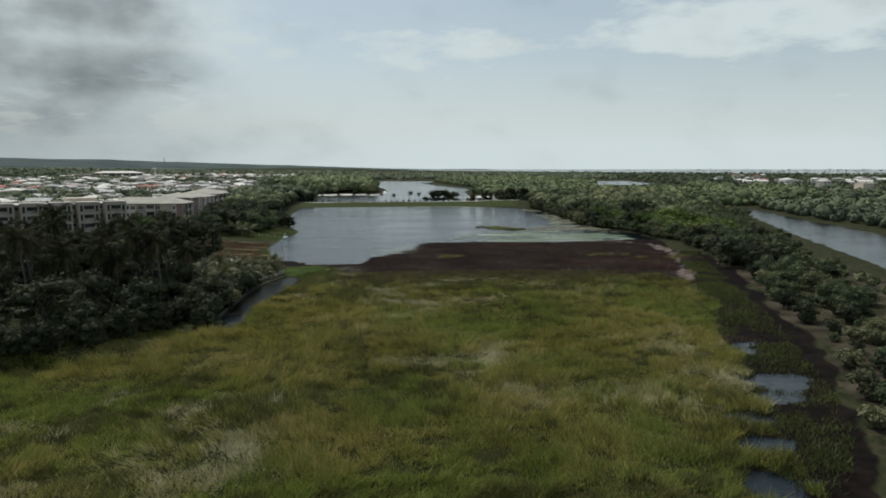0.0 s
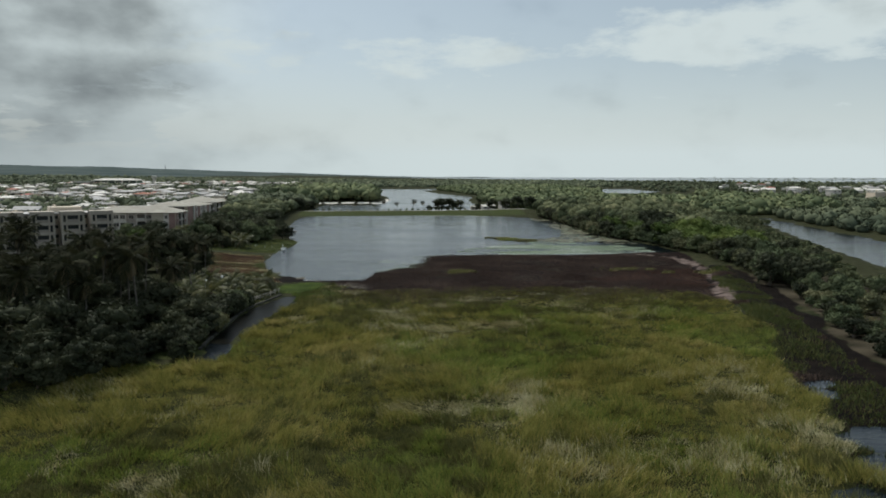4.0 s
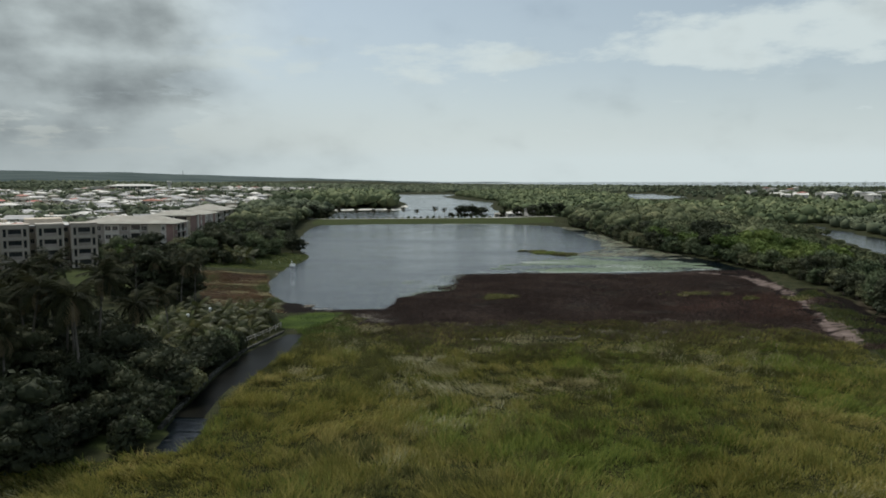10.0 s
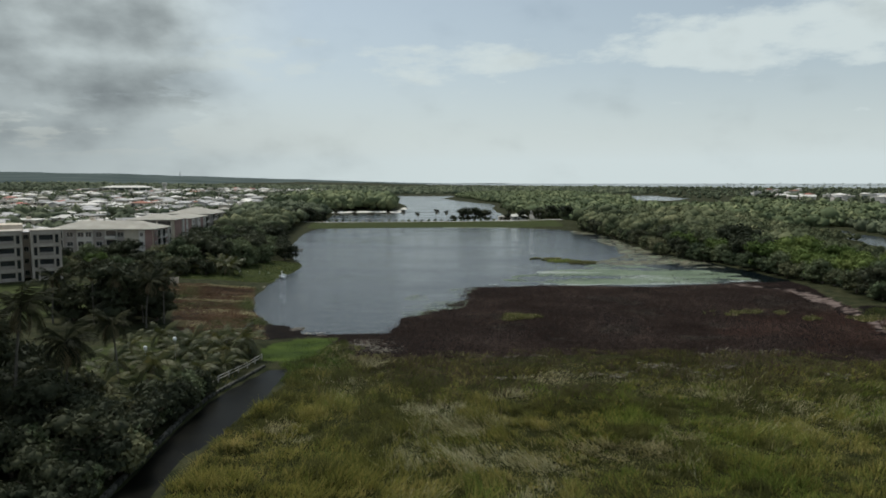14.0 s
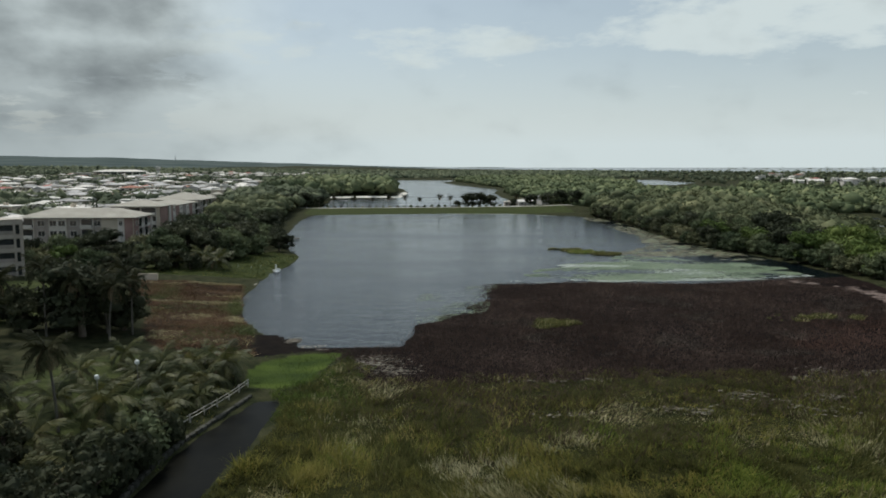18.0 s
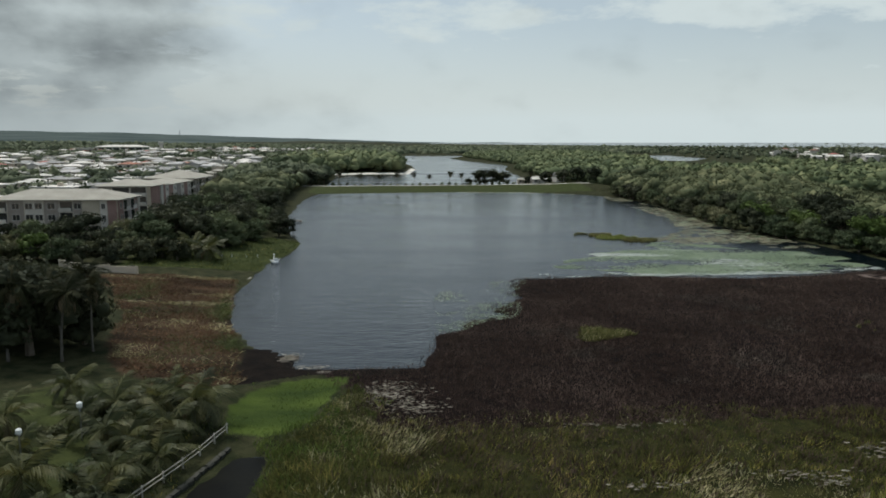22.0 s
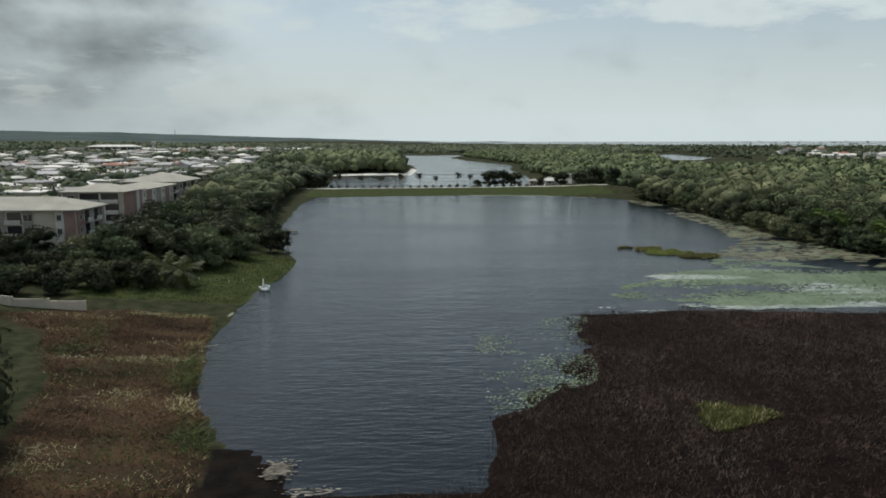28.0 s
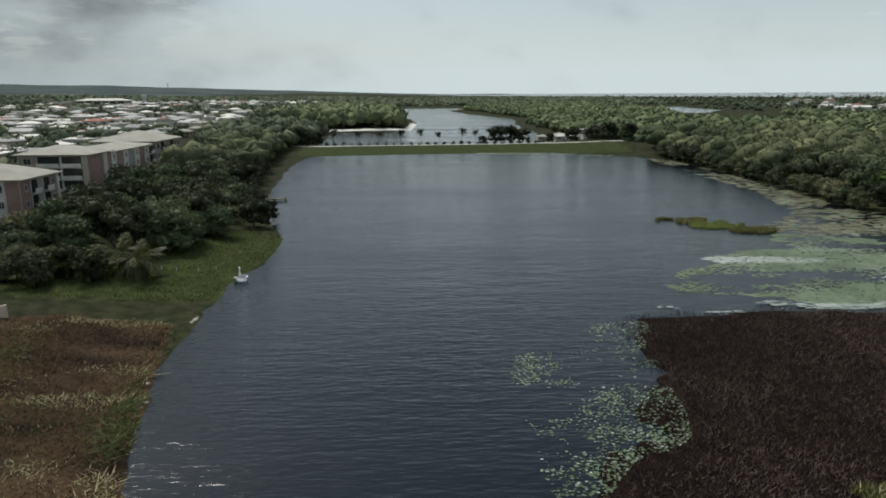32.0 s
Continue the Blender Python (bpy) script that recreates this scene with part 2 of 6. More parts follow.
M["wall_white"] = material("wall_white", (0.52, 0.475, 0.42), (0.64, 0.595, 0.535), None, 0.4, 3.0, 0.85, spread=0.12)
M["wall_grey"] = material("wall_grey", (0.27, 0.235, 0.205), (0.36, 0.315, 0.28), None, 0.5, 3.0, 0.85, spread=0.1)
M["wall_cream"] = material("wall_cream", (0.47, 0.40, 0.31), (0.57, 0.49, 0.39), None, 0.5, 3.0, 0.85, spread=0.1)
M["wall_sand"] = material("wall_sand", (0.36, 0.315, 0.265), (0.45, 0.395, 0.335), None, 0.5, 3.0, 0.85, spread=0.06)
M["wall_mauve"] = material("wall_mauve", (0.25, 0.155, 0.13), (0.33, 0.215, 0.185), None, 0.5, 3.0, 0.85, spread=0.05)
M["wall_green"] = material("wall_green", (0.22, 0.27, 0.20), (0.30, 0.34, 0.27), None, 0.3, 2.0, 0.85)
M["roof_tan"] = material("roof_tan", (0.27, 0.25, 0.21), (0.37, 0.345, 0.29), None, 0.25, 3.0, 0.85, bump=0.03)
M["roof_white"] = material("roof_white", (0.52, 0.485, 0.435), (0.74, 0.70, 0.64), None, 0.3, 2.0, 0.8, spread=0.15)
M["roof_grey"] = material("roof_grey", (0.30, 0.29, 0.28), (0.44, 0.42, 0.40), None, 0.3, 2.0, 0.85, spread=0.25)
M["roof_clay"] = material("roof_clay", (0.30, 0.11, 0.08), (0.42, 0.18, 0.13), None, 0.3, 2.0, 0.85, spread=0.25)
M["concrete"] = material("concrete", (0.34, 0.32, 0.29), (0.48, 0.46, 0.42), None, 0.6, 5.0, 0.9, bump=0.01)
M["glass_dark"] = material("glass_dark", (0.018, 0.020, 0.022), (0.04, 0.043, 0.046), None, 0.6, 3.0, 0.12, spec=0.6)
M["wood_old"] = material("wood_old", (0.10, 0.075, 0.05), (0.2, 0.16, 0.12), None, 1.5, 9.0, 0.85)
M["wood_pale"] = material("wood_pale", (0.36, 0.33, 0.28), (0.52, 0.48, 0.42), None, 1.5, 9.0, 0.85)
M["thatch"] = material("thatch", (0.05, 0.042, 0.036), (0.10, 0.085, 0.07), None, 1.0, 8.0, 0.95, bump=0.05)
M["paint_white"] = material("paint_white", (0.74, 0.74, 0.72), (0.82, 0.82, 0.80), None, 1.0, 6.0, 0.35, spec=0.5)
M["rubber"] = material("rubber", (0.02, 0.02, 0.02), (0.035, 0.035, 0.035), None, 3.0, 20.0, 0.8)
M["asphalt"] = material("asphalt", (0.045, 0.045, 0.045), (0.07, 0.068, 0.066), None, 0.3, 6.0, 0.9)
M["steel"] = material("steel", (0.30, 0.30, 0.30), (0.42, 0.42, 0.42), None, 1.0, 6.0, 0.5, metal=0.6)
M["sand"] = material("sand", (0.58, 0.55, 0.49), (0.70, 0.67, 0.61), None, 0.1, 2.0, 0.9)
M["mud_pale"] = material("mud_pale", (0.050, 0.043, 0.034), (0.17, 0.148, 0.122), None, 0.9, 6.0, 0.9, bump=0.08)


def water_material():
    mt = bpy.data.materials.new("lake_water")
    mt.use_nodes = True
    t = mt.node_tree
    L = t.links.new
    b = t.nodes["Principled BSDF"]
    b.inputs["Base Color"].default_value = (0.0022, 0.0048, 0.0072, 1)
    b.inputs["Roughness"].default_value = 0.10
    b.inputs["IOR"].default_value = 1.33
    geo = t.nodes.new("ShaderNodeNewGeometry")
    mp = t.nodes.new("ShaderNodeMapping")
    mp.inputs["Rotation"].default_value = (0, 0, radians(12))
    mp.inputs["Scale"].default_value = (0.28, 1.0, 1.0)
    L(geo.outputs["Position"], mp.inputs["Vector"])
    hs = []
    for sc, det in ((1.5, 4), (0.35, 3), (0.03, 2)):
        n = t.nodes.new("ShaderNodeTexNoise")
        n.inputs["Scale"].default_value, n.inputs["Detail"].default_value = sc, det
        L(mp.outputs[0], n.inputs["Vector"])
        hs.append(n.outputs["Fac"])
    a = t.nodes.new("ShaderNodeMath")
    a.operation = "MULTIPLY_ADD"
    L(hs[1], a.inputs[0])
    a.inputs[1].default_value = 1.2
    L(hs[0], a.inputs[2])
    bp = t.nodes.new("ShaderNodeBump")
    bp.inputs["Strength"].default_value, bp.inputs["Distance"].default_value = 0.48, 0.28
    L(a.outputs[0], bp.inputs["Height"])
    L(bp.outputs[0], b.inputs["Normal"])
    r = t.nodes.new("ShaderNodeMapRange")
    r.inputs["From Min"].default_value, r.inputs["From Max"].default_value = 0.35, 0.65
    r.inputs["To Min"].default_value, r.inputs["To Max"].default_value = 0.08, 0.22
    L(hs[2], r.inputs["Value"])
    L(r.outputs[0], b.inputs["Roughness"])
    return mt


# near-black film colour, standing in for dark tree reflections on the canal
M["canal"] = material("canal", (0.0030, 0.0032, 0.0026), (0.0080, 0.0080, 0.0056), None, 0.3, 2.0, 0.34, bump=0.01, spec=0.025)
M["water"] = water_material()


# ---------------- mesh helpers ----------------
def mesh_of(name, bm, *mats):
    me = bpy.data.meshes.new(name)
    bm.to_mesh(me)
    bm.free()
    for m_ in mats:
        me.materials.append(M[m_])
    return me


def mesh_np(name, verts, faces, *mats, index=None):
    """A mesh from arrays of corners and equal-sided faces."""
    me = bpy.data.meshes.new(name)
    k = faces.shape[1]
    me.vertices.add(len(verts))
    me.vertices.foreach_set("co", np.ascontiguousarray(verts, dtype=np.float32).ravel())
    me.loops.add(faces.size)
    me.loops.foreach_set("vertex_index", np.ascontiguousarray(faces, dtype=np.int32).ravel())
    me.polygons.add(len(faces))
    me.polygons.foreach_set("loop_start", np.arange(0, faces.size, k, dtype=np.int32))
    if index is not None:
        me.polygons.foreach_set("material_index", index.astype(np.int32))
    me.update(calc_edges=True)
    me.validate()
    for m_ in mats:
        me.materials.append(M[m_])
    return me


def part(name, data, material_name, parent, label="", at=None):
    """One mesh object under a thing or a part."""
    if isinstance(data, bmesh.types.BMesh):
        data = mesh_of(name, data, material_name)
    ob = new(name, data)
    ob.parent = parent
    if at is not None:
        ob.matrix_basis = at
    return tagged(ob, label)


def box(bm, x0, x1, y0, y1, z0, z1, bevel=0.0):
    r = bmesh.ops.create_cube(bm, size=1, matrix=Matrix.LocRotScale(((x0 + x1) / 2, (y0 + y1) / 2, (z0 + z1) / 2), None, (x1 - x0, y1 - y0, z1 - z0)))
    if bevel:
        ed = list({e for v in r["verts"] for e in v.link_edges})
        bmesh.ops.bevel(bm, geom=ed, offset=bevel, segments=1, affect="EDGES")
    return bm


def boxed(*a, bevel=0.0):
    return box(bmesh.new(), *a, bevel=bevel)


def tube(bm, pts, radii, sides=7):
    """A tapered tube along points."""
    rings = []
    for i, (p, r) in enumerate(zip(pts, radii)):
        p = Vector(p)
        d = (Vector(pts[min(i + 1, len(pts) - 1)]) - Vector(pts[max(i - 1, 0)])).normalized()
        a = d.orthogonal().normalized()
        b = d.cross(a)
        rings.append([bm.verts.new(p + (a * math.cos(2 * math.pi * k / sides) + b * math.sin(2 * math.pi * k / sides)) * r) for k in range(sides)])
    for r0, r1 in zip(rings, rings[1:]):
        best = min(range(sides), key=lambda s: (r0[0].co - r1[s].co).length)
        for k in range(sides):
            bm.faces.new((r0[k], r0[(k + 1) % sides], r1[(k + 1 + best) % sides], r1[(k + best) % sides]))
    bm.faces.new(rings[0][::-1])
    bm.faces.new(rings[-1])
    return bm


rng = np.random.default_rng(7)


def lattice(x, y, size, seed):
    """Smooth value noise in -1..1 on the plan."""
    x, y = np.asarray(x, float) / size, np.asarray(y, float) / size
    xi, yi = np.floor(x).astype(np.int64), np.floor(y).astype(np.int64)
    fx, fy = x - xi, y - yi
    fx, fy = fx * fx * (3 - 2 * fx), fy * fy * (3 - 2 * fy)

    def h(a, b):
        v = np.sin(a * 127.1 + b * 311.7 + seed * 74.7) * 43758.5453
        return (v - np.floor(v)) * 2 - 1
    return (h(xi, yi) * (1 - fx) + h(xi + 1, yi) * fx) * (1 - fy) + (h(xi, yi + 1) * (1 - fx) + h(xi + 1, yi + 1) * fx) * fy


def fbm2(x, y, size, seed, octaves=3):
    return sum(lattice(x, y, size / 2 ** k, seed + k) / 2 ** k for k in range(octaves)) / 1.6


def signed(poly, x, y):
    """Distance to a closed outline, negative inside."""
    x, y = np.asarray(x, float), np.asarray(y, float)
    best, inside = np.full(x.shape, 1e9), np.zeros(x.shape, bool)
    for (ax, ay), (bx, by) in zip(poly, poly[1:] + poly[:1]):
        dx, dy = bx - ax, by - ay
        s_ = np.clip(((x - ax) * dx + (y - ay) * dy) / (dx * dx + dy * dy), 0, 1)
        best = np.minimum(best, np.hypot(x - ax - s_ * dx, y - ay - s_ * dy))
        if ay != by:
            inside ^= ((ay > y) != (by > y)) & (x < (bx - ax) * (y - ay) / (by - ay) + ax)
    return np.where(inside, -best, best)


def along(line, x, y):
    """Distance to an open line whose points carry a half-width; negative within it."""
    x, y = np.asarray(x, float), np.asarray(y, float)
    best = np.full(x.shape, 1e9)
    for (ax, ay, aw), (bx, by, bw) in zip(line, line[1:]):
        dx, dy = bx - ax, by - ay
        s_ = np.clip(((x - ax) * dx + (y - ay) * dy) / (dx * dx + dy * dy), 0, 1)
        best = np.minimum(best, np.hypot(x - ax - s_ * dx, y - ay - s_ * dy) - (aw + (bw - aw) * s_))
    return best


def step(d, soft):
    """1 inside an outline, 0 outside."""
    return np.clip(0.5 - d / soft, 0, 1)


# ---------------- the plan ----------------
LAKE = [(-26, 206), (-30, 213), (-36, 215), (-40, 225), (-43, 232), (-46.5, 247), (-47.5, 262), (-47, 285), (-45, 302), (-46, 318), (-53, 341), (-60, 373), (-66, 419), (-70, 480), (-69, 514), (-28, 520), (20, 526), (52, 522), (82, 500), (94, 482), (98, 442), (95, 391), (92, 357), (99, 325), (103, 296), (104, 272), (60, 262), (30, 265), (10, 263), (7, 249.5), (4.8, 240.5), (4.4, 232), (-2.3, 226.5), (-8.5, 220), (-11, 205)]
FAR_LAKE = [(-74, 580), (0, 584), (60, 596), (74, 700), (78, 840), (100, 1000), (62, 1180), (42, 1400), (90, 1630), (-90, 1640), (-50, 1300), (-22, 1000), (-15, 880), (-20, 758), (-48, 738), (-82, 728)]
LAGOON = [(330, 1165), (370, 1140), (500, 1350), (540, 1650), (430, 1720), (400, 1480)]
RIVER = [(245, 482, 4), (212, 372, 11), (188, 285, 17), (167, 220, 17), (143, 150, 16), (116, 60, 16), (96, -80, 16)]
STREAM = [(97, 222, 3), (83, 172, 5.0), (68, 132, 6.0), (62, 110, 6.5), (55, 91, 5.5), (46, 74, 5.5), (38, 58, 6), (28, 20, 5)]
POOLS = [(50.5, 86.5, 4.2), (56, 107, 1.7), (54.5, 101, 1.5), (46, 80, 1.9), (40.5, 72.5, 2.6), (37.5, 65.5, 2.8), (33, 56, 3.2), (29, 44, 3.0)]
CANAL = [(-26.8, 178, 1.7), (-29.4, 166, 3.0), (-30.8, 152, 2.6), (-31.6, 145, 1.6), (-31.7, 137, 1.6), (-31, 130, 2.1), (-30.3, 124, 1.6)]
BROWN = [(-11, 205), (-10.5, 214), (-8.5, 220), (-2.3, 226.5), (4.4, 232), (5, 240.5), (7.2, 249.5), (10.5, 264), (19, 268), (37, 266), (60, 263), (94, 271), (97, 247), (90, 212), (71, 164), (69, 177), (56, 185), (23, 187), (-5, 185), (-18, 186), (-20, 198), (-26, 205)]
MARSH = [(-20, 202), (-20, 190), (-24, 182), (-24, 170), (-28, 152), (-28.5, 135), (-29, 122), (-38, 119), (-46, 102), (-58, 94), (-70, 60), (-75, 0), (-80, -60), (15, -60), (22, 20), (31, 55), (40, 73), (51, 100), (63, 134), (71, 166), (60, 192), (0, 194)]
ALGAE = [(-32, 190), (-30, 198), (-24, 201), (-20.5, 201.5), (-20, 197), (-22, 189), (-25, 183), (-30, 184)]
BAY = [(-36, 214.5), (-30, 213.5), (-26, 206), (-10, 204), (-16, 202), (-24, 202.5), (-30, 200), (-33, 198)]
FIELD = [(-84, 260), (-64, 265), (-50, 263.5), (-46.5, 250), (-42, 230), (-36, 214), (-33, 198), (-38, 194), (-48, 200), (-55, 214), (-60, 232), (-70, 250)]
PINK_LINE = [(86, 263, 0), (94, 255, 0), (93, 240, 0), (89, 212, 0), (80, 188, 0), (71, 164, 0)]
SPIT = [(-140, 736), (-81, 735), (-20, 756), (-14, 800), (-14, 850), (-20, 900), (-22, 850), (-26, 770), (-80, 748), (-140, 750)]
CAUSEWAY_Y0, CAUSEWAY_Y1 = 536.0, 580.0
RIGHT_WOOD = [(92, 492), (97, 448), (95, 388), (92, 345), (101, 318), (103, 295), (106, 272), (102, 226), (86, 170), (77, 130), (68, 98), (60, 72), (52, 40), (80, 20), (104, 60), (128, 140), (150, 205), (176, 262), (198, 340), (222, 430), (238, 500), (170, 545), (100, 530)]


def far_rise(x, y):
    """The sheet lifts a little towards its rim, so that its edge stands at eye level."""
    r = np.hypot(x, y)
    k = np.clip((r - 1800) / 3000, 0, 1)
    return 27.0 * k * k * (3 - 2 * k)


def coast(x, y):
    """Metres beyond the sea shore."""
    return (x - 700) * 0.667 + (y - 3300) * 0.745


def water_depth(x, y):
    """Distance to the nearest water's edge, negative in the water."""
    wob = fbm2(x, y, 9, 3) * 1.3 + fbm2(x, y, 45, 5) * 2.0 * np.clip((np.asarray(y) - 330) / 200, 0, 1)
    d = signed(LAKE, x, y)
    shelf = np.clip(1 - np.abs(x - 0) / 22, 0, 1) * np.clip(1 - np.abs(y - 238) / 36, 0, 1)
    d = d + shelf * (fbm2(x * 0.30, y, 7, 15, 4) * 6.5 + fbm2(x, y, 3, 16) * 2.0)
    for p in (FAR_LAKE, LAGOON):
        d = np.minimum(d, signed(p, x, y))
    d = np.minimum(d, along(RIVER, x, y))
    d = d + wob
    for px, py, pr in POOLS:
        d = np.minimum(d, np.hypot((x - px) * 0.8, y - py) - pr + fbm2(x, y, 5, 8) * 2.2 + fbm2(x, y, 2.4, 10, 2) * 1.6)
    d = np.minimum(d, along(CANAL, x, y) + fbm2(x, y, 4, 9) * 0.5)
    return np.minimum(d, -coast(x, y))


def height(x, y):
    x, y = np.asarray(x, float), np.asarray(y, float)
    d = water_depth(x, y)
    wet = np.minimum(step(signed(MARSH, x, y), 4) + step(signed(BROWN, x, y), 4) + step(signed(ALGAE, x, y), 2) + step(signed(BAY, x, y), 2), 1)
    top_ = 3.2 - 2.2 * ((x > 40) & (y < 520))
    dry = np.minimum(0.12 + np.clip(d, 0, 60) * 0.065, top_) + fbm2(x, y, 14, 11) * 0.18 * np.clip(d / 10, 0, 1)
    left = np.clip((-x - 300) / 900, 0, 1) * np.clip((y - 1500) / 2500, 0, 1)
    hills = left * (10 + 6 * fbm2(x, y, 1500, 21, 4)) + 3 * np.clip((y - 1700) / 1500, 0, 1) * (1 + fbm2(x, y, 700, 23)) * step(coast(x, y) + 300, 400)
    dry = dry + hills + 5.0 * np.clip((y - 450) / 700, 0, 1) * np.clip((-x - 110) / 150, 0, 1)
    wet_z = 0.10 + fbm2(x, y, 6, 13) * 0.08
    z = dry * (1 - wet) + wet_z * wet
    bay = step(signed(BAY, x, y) + fbm2(x, y, 5, 2) * 0.8, 2)
    z = z * (1 - bay) + 0.03 * bay
    return np.where(d > 0, z, np.maximum(d * 0.25, -1.2)) + far_rise(x, y)


# ---------------- ground and water ----------------
def spread_axis(lo, hi, d, far_lo, far_hi, grow=1.09):
    out = list(np.arange(lo, hi + 0.01, d))
    s_ = d
    while out[-1] < far_hi:
        s_ *= grow
        out.append(min(out[-1] + s_, far_hi))
    s_ = d
    while out[0] > far_lo:
        s_ *= grow
        out.insert(0, max(out[0] - s_, far_lo))
    return np.array(out)


def sheet(name, xs, ys, zf):
    X, Y = np.meshgrid(xs, ys)
    X, Y = X.ravel(), Y.ravel()
    V = np.stack([X, Y, zf(X, Y)], 1)
    nx, ny = len(xs), len(ys)
    i = (np.arange(ny - 1)[:, None] * nx + np.arange(nx - 1)[None, :]).ravel()
    F = np.stack([i, i + 1, i + nx + 1, i + nx], 1)
    me = mesh_np(name, V, F)
    me.polygons.foreach_set("use_smooth", np.ones(len(F), bool))
    return me, X, Y


def ground_material():
    mt = bpy.data.materials.new("ground_cover")
    mt.use_nodes = True
    t = mt.node_tree
    L = t.links.new
    b = t.nodes["Principled BSDF"]
    b.inputs["Roughness"].default_value = 0.9
    b.inputs["Specular IOR Level"].default_value = 0.03
    geo = t.nodes.new("ShaderNodeNewGeometry")

    def nz(scale, detail=4):
        n = t.nodes.new("ShaderNodeTexNoise")
        n.inputs["Scale"].default_value, n.inputs["Detail"].default_value = scale, detail
        L(geo.outputs["Position"], n.inputs["Vector"])
        return n.outputs["Fac"]
    a, c, f_ = nz(0.045), nz(0.5), nz(3.0)
    mp = t.nodes.new("ShaderNodeMapping")
    mp.inputs["Scale"].default_value = (0.45, 1.0, 1.0)
    L(geo.outputs["Position"], mp.inputs[0])
    sn = t.nodes.new("ShaderNodeTexNoise")
    sn.inputs["Scale"].default_value, sn.inputs["Detail"].default_value = 0.22, 7
    L(mp.outputs[0], sn.inputs["Vector"])
    st = sn.outputs["Fac"]

    def two(c1, c2, fac):
        r = t.nodes.new("ShaderNodeValToRGB")
        r.color_ramp.elements[0].position, r.color_ramp.elements[1].position = 0.36, 0.64
        r.color_ramp.elements[0].color, r.color_ramp.elements[1].color = (*c1, 1), (*c2, 1)
        L(fac, r.inputs[0])
        return r.outputs[0]

    def over(base, top, name):
        at = t.nodes.new("ShaderNodeAttribute")
        at.attribute_name = name
        ad = t.nodes.new("ShaderNodeMath")
        ad.operation = "MULTIPLY_ADD"
        L(c, ad.inputs[0])
        ad.inputs[1].default_value = 0.9
        sub = t.nodes.new("ShaderNodeMath")
        sub.operation = "SUBTRACT"
        L(at.outputs["Fac"], sub.inputs[0])
        sub.inputs[1].default_value = 0.45
        L(sub.outputs[0], ad.inputs[2])
        r = t.nodes.new("ShaderNodeMapRange")
        r.inputs["From Min"].default_value, r.inputs["From Max"].default_value = 0.40, 0.60
        L(ad.outputs[0], r.inputs["Value"])
        m_ = t.nodes.new("ShaderNodeMix")
        m_.data_type = "RGBA"
        L(r.outputs[0], m_.inputs["Factor"])
        L(base, m_.inputs["A"]), L(top, m_.inputs["B"])
        return m_.outputs["Result"]
    col = two((0.018, 0.022, 0.010), (0.044, 0.044, 0.022), c)
    col = over(col, two((0.030, 0.038, 0.014), (0.052, 0.062, 0.022), c), "lawn")
    col = over(col, two((0.014, 0.016, 0.006), (0.034, 0.034, 0.011), c), "marsh")
    col = over(col, two((0.006, 0.0040, 0.0034), (0.013, 0.0080, 0.0065), c), "brown")
    col = over(col, two((0.024, 0.022, 0.014), (0.070, 0.058, 0.040), st), "scrub")
    col = over(col, two((0.016, 0.011, 0.007), (0.066, 0.042, 0.025), st), "field")
    col = over(col, two((0.026, 0.042, 0.011), (0.062, 0.088, 0.019), st), "algae")
    col = over(col, two((0.005, 0.004, 0.0035), (0.012, 0.009, 0.007), c), "bay")
    col = over(col, two((0.070, 0.050, 0.043), (0.165, 0.128, 0.112), c), "pink")
    col = over(col, two((0.56, 0.53, 0.47), (0.70, 0.67, 0.61), c), "sand")
    L(col, b.inputs["Base Color"])
    bp = t.nodes.new("ShaderNodeBump")
    bp.inputs["Strength"].default_value, bp.inputs["Distance"].default_value = 0.7, 0.25
    L(f_, bp.inputs["Height"])
    L(bp.outputs[0], b.inputs["Normal"])
    return mt


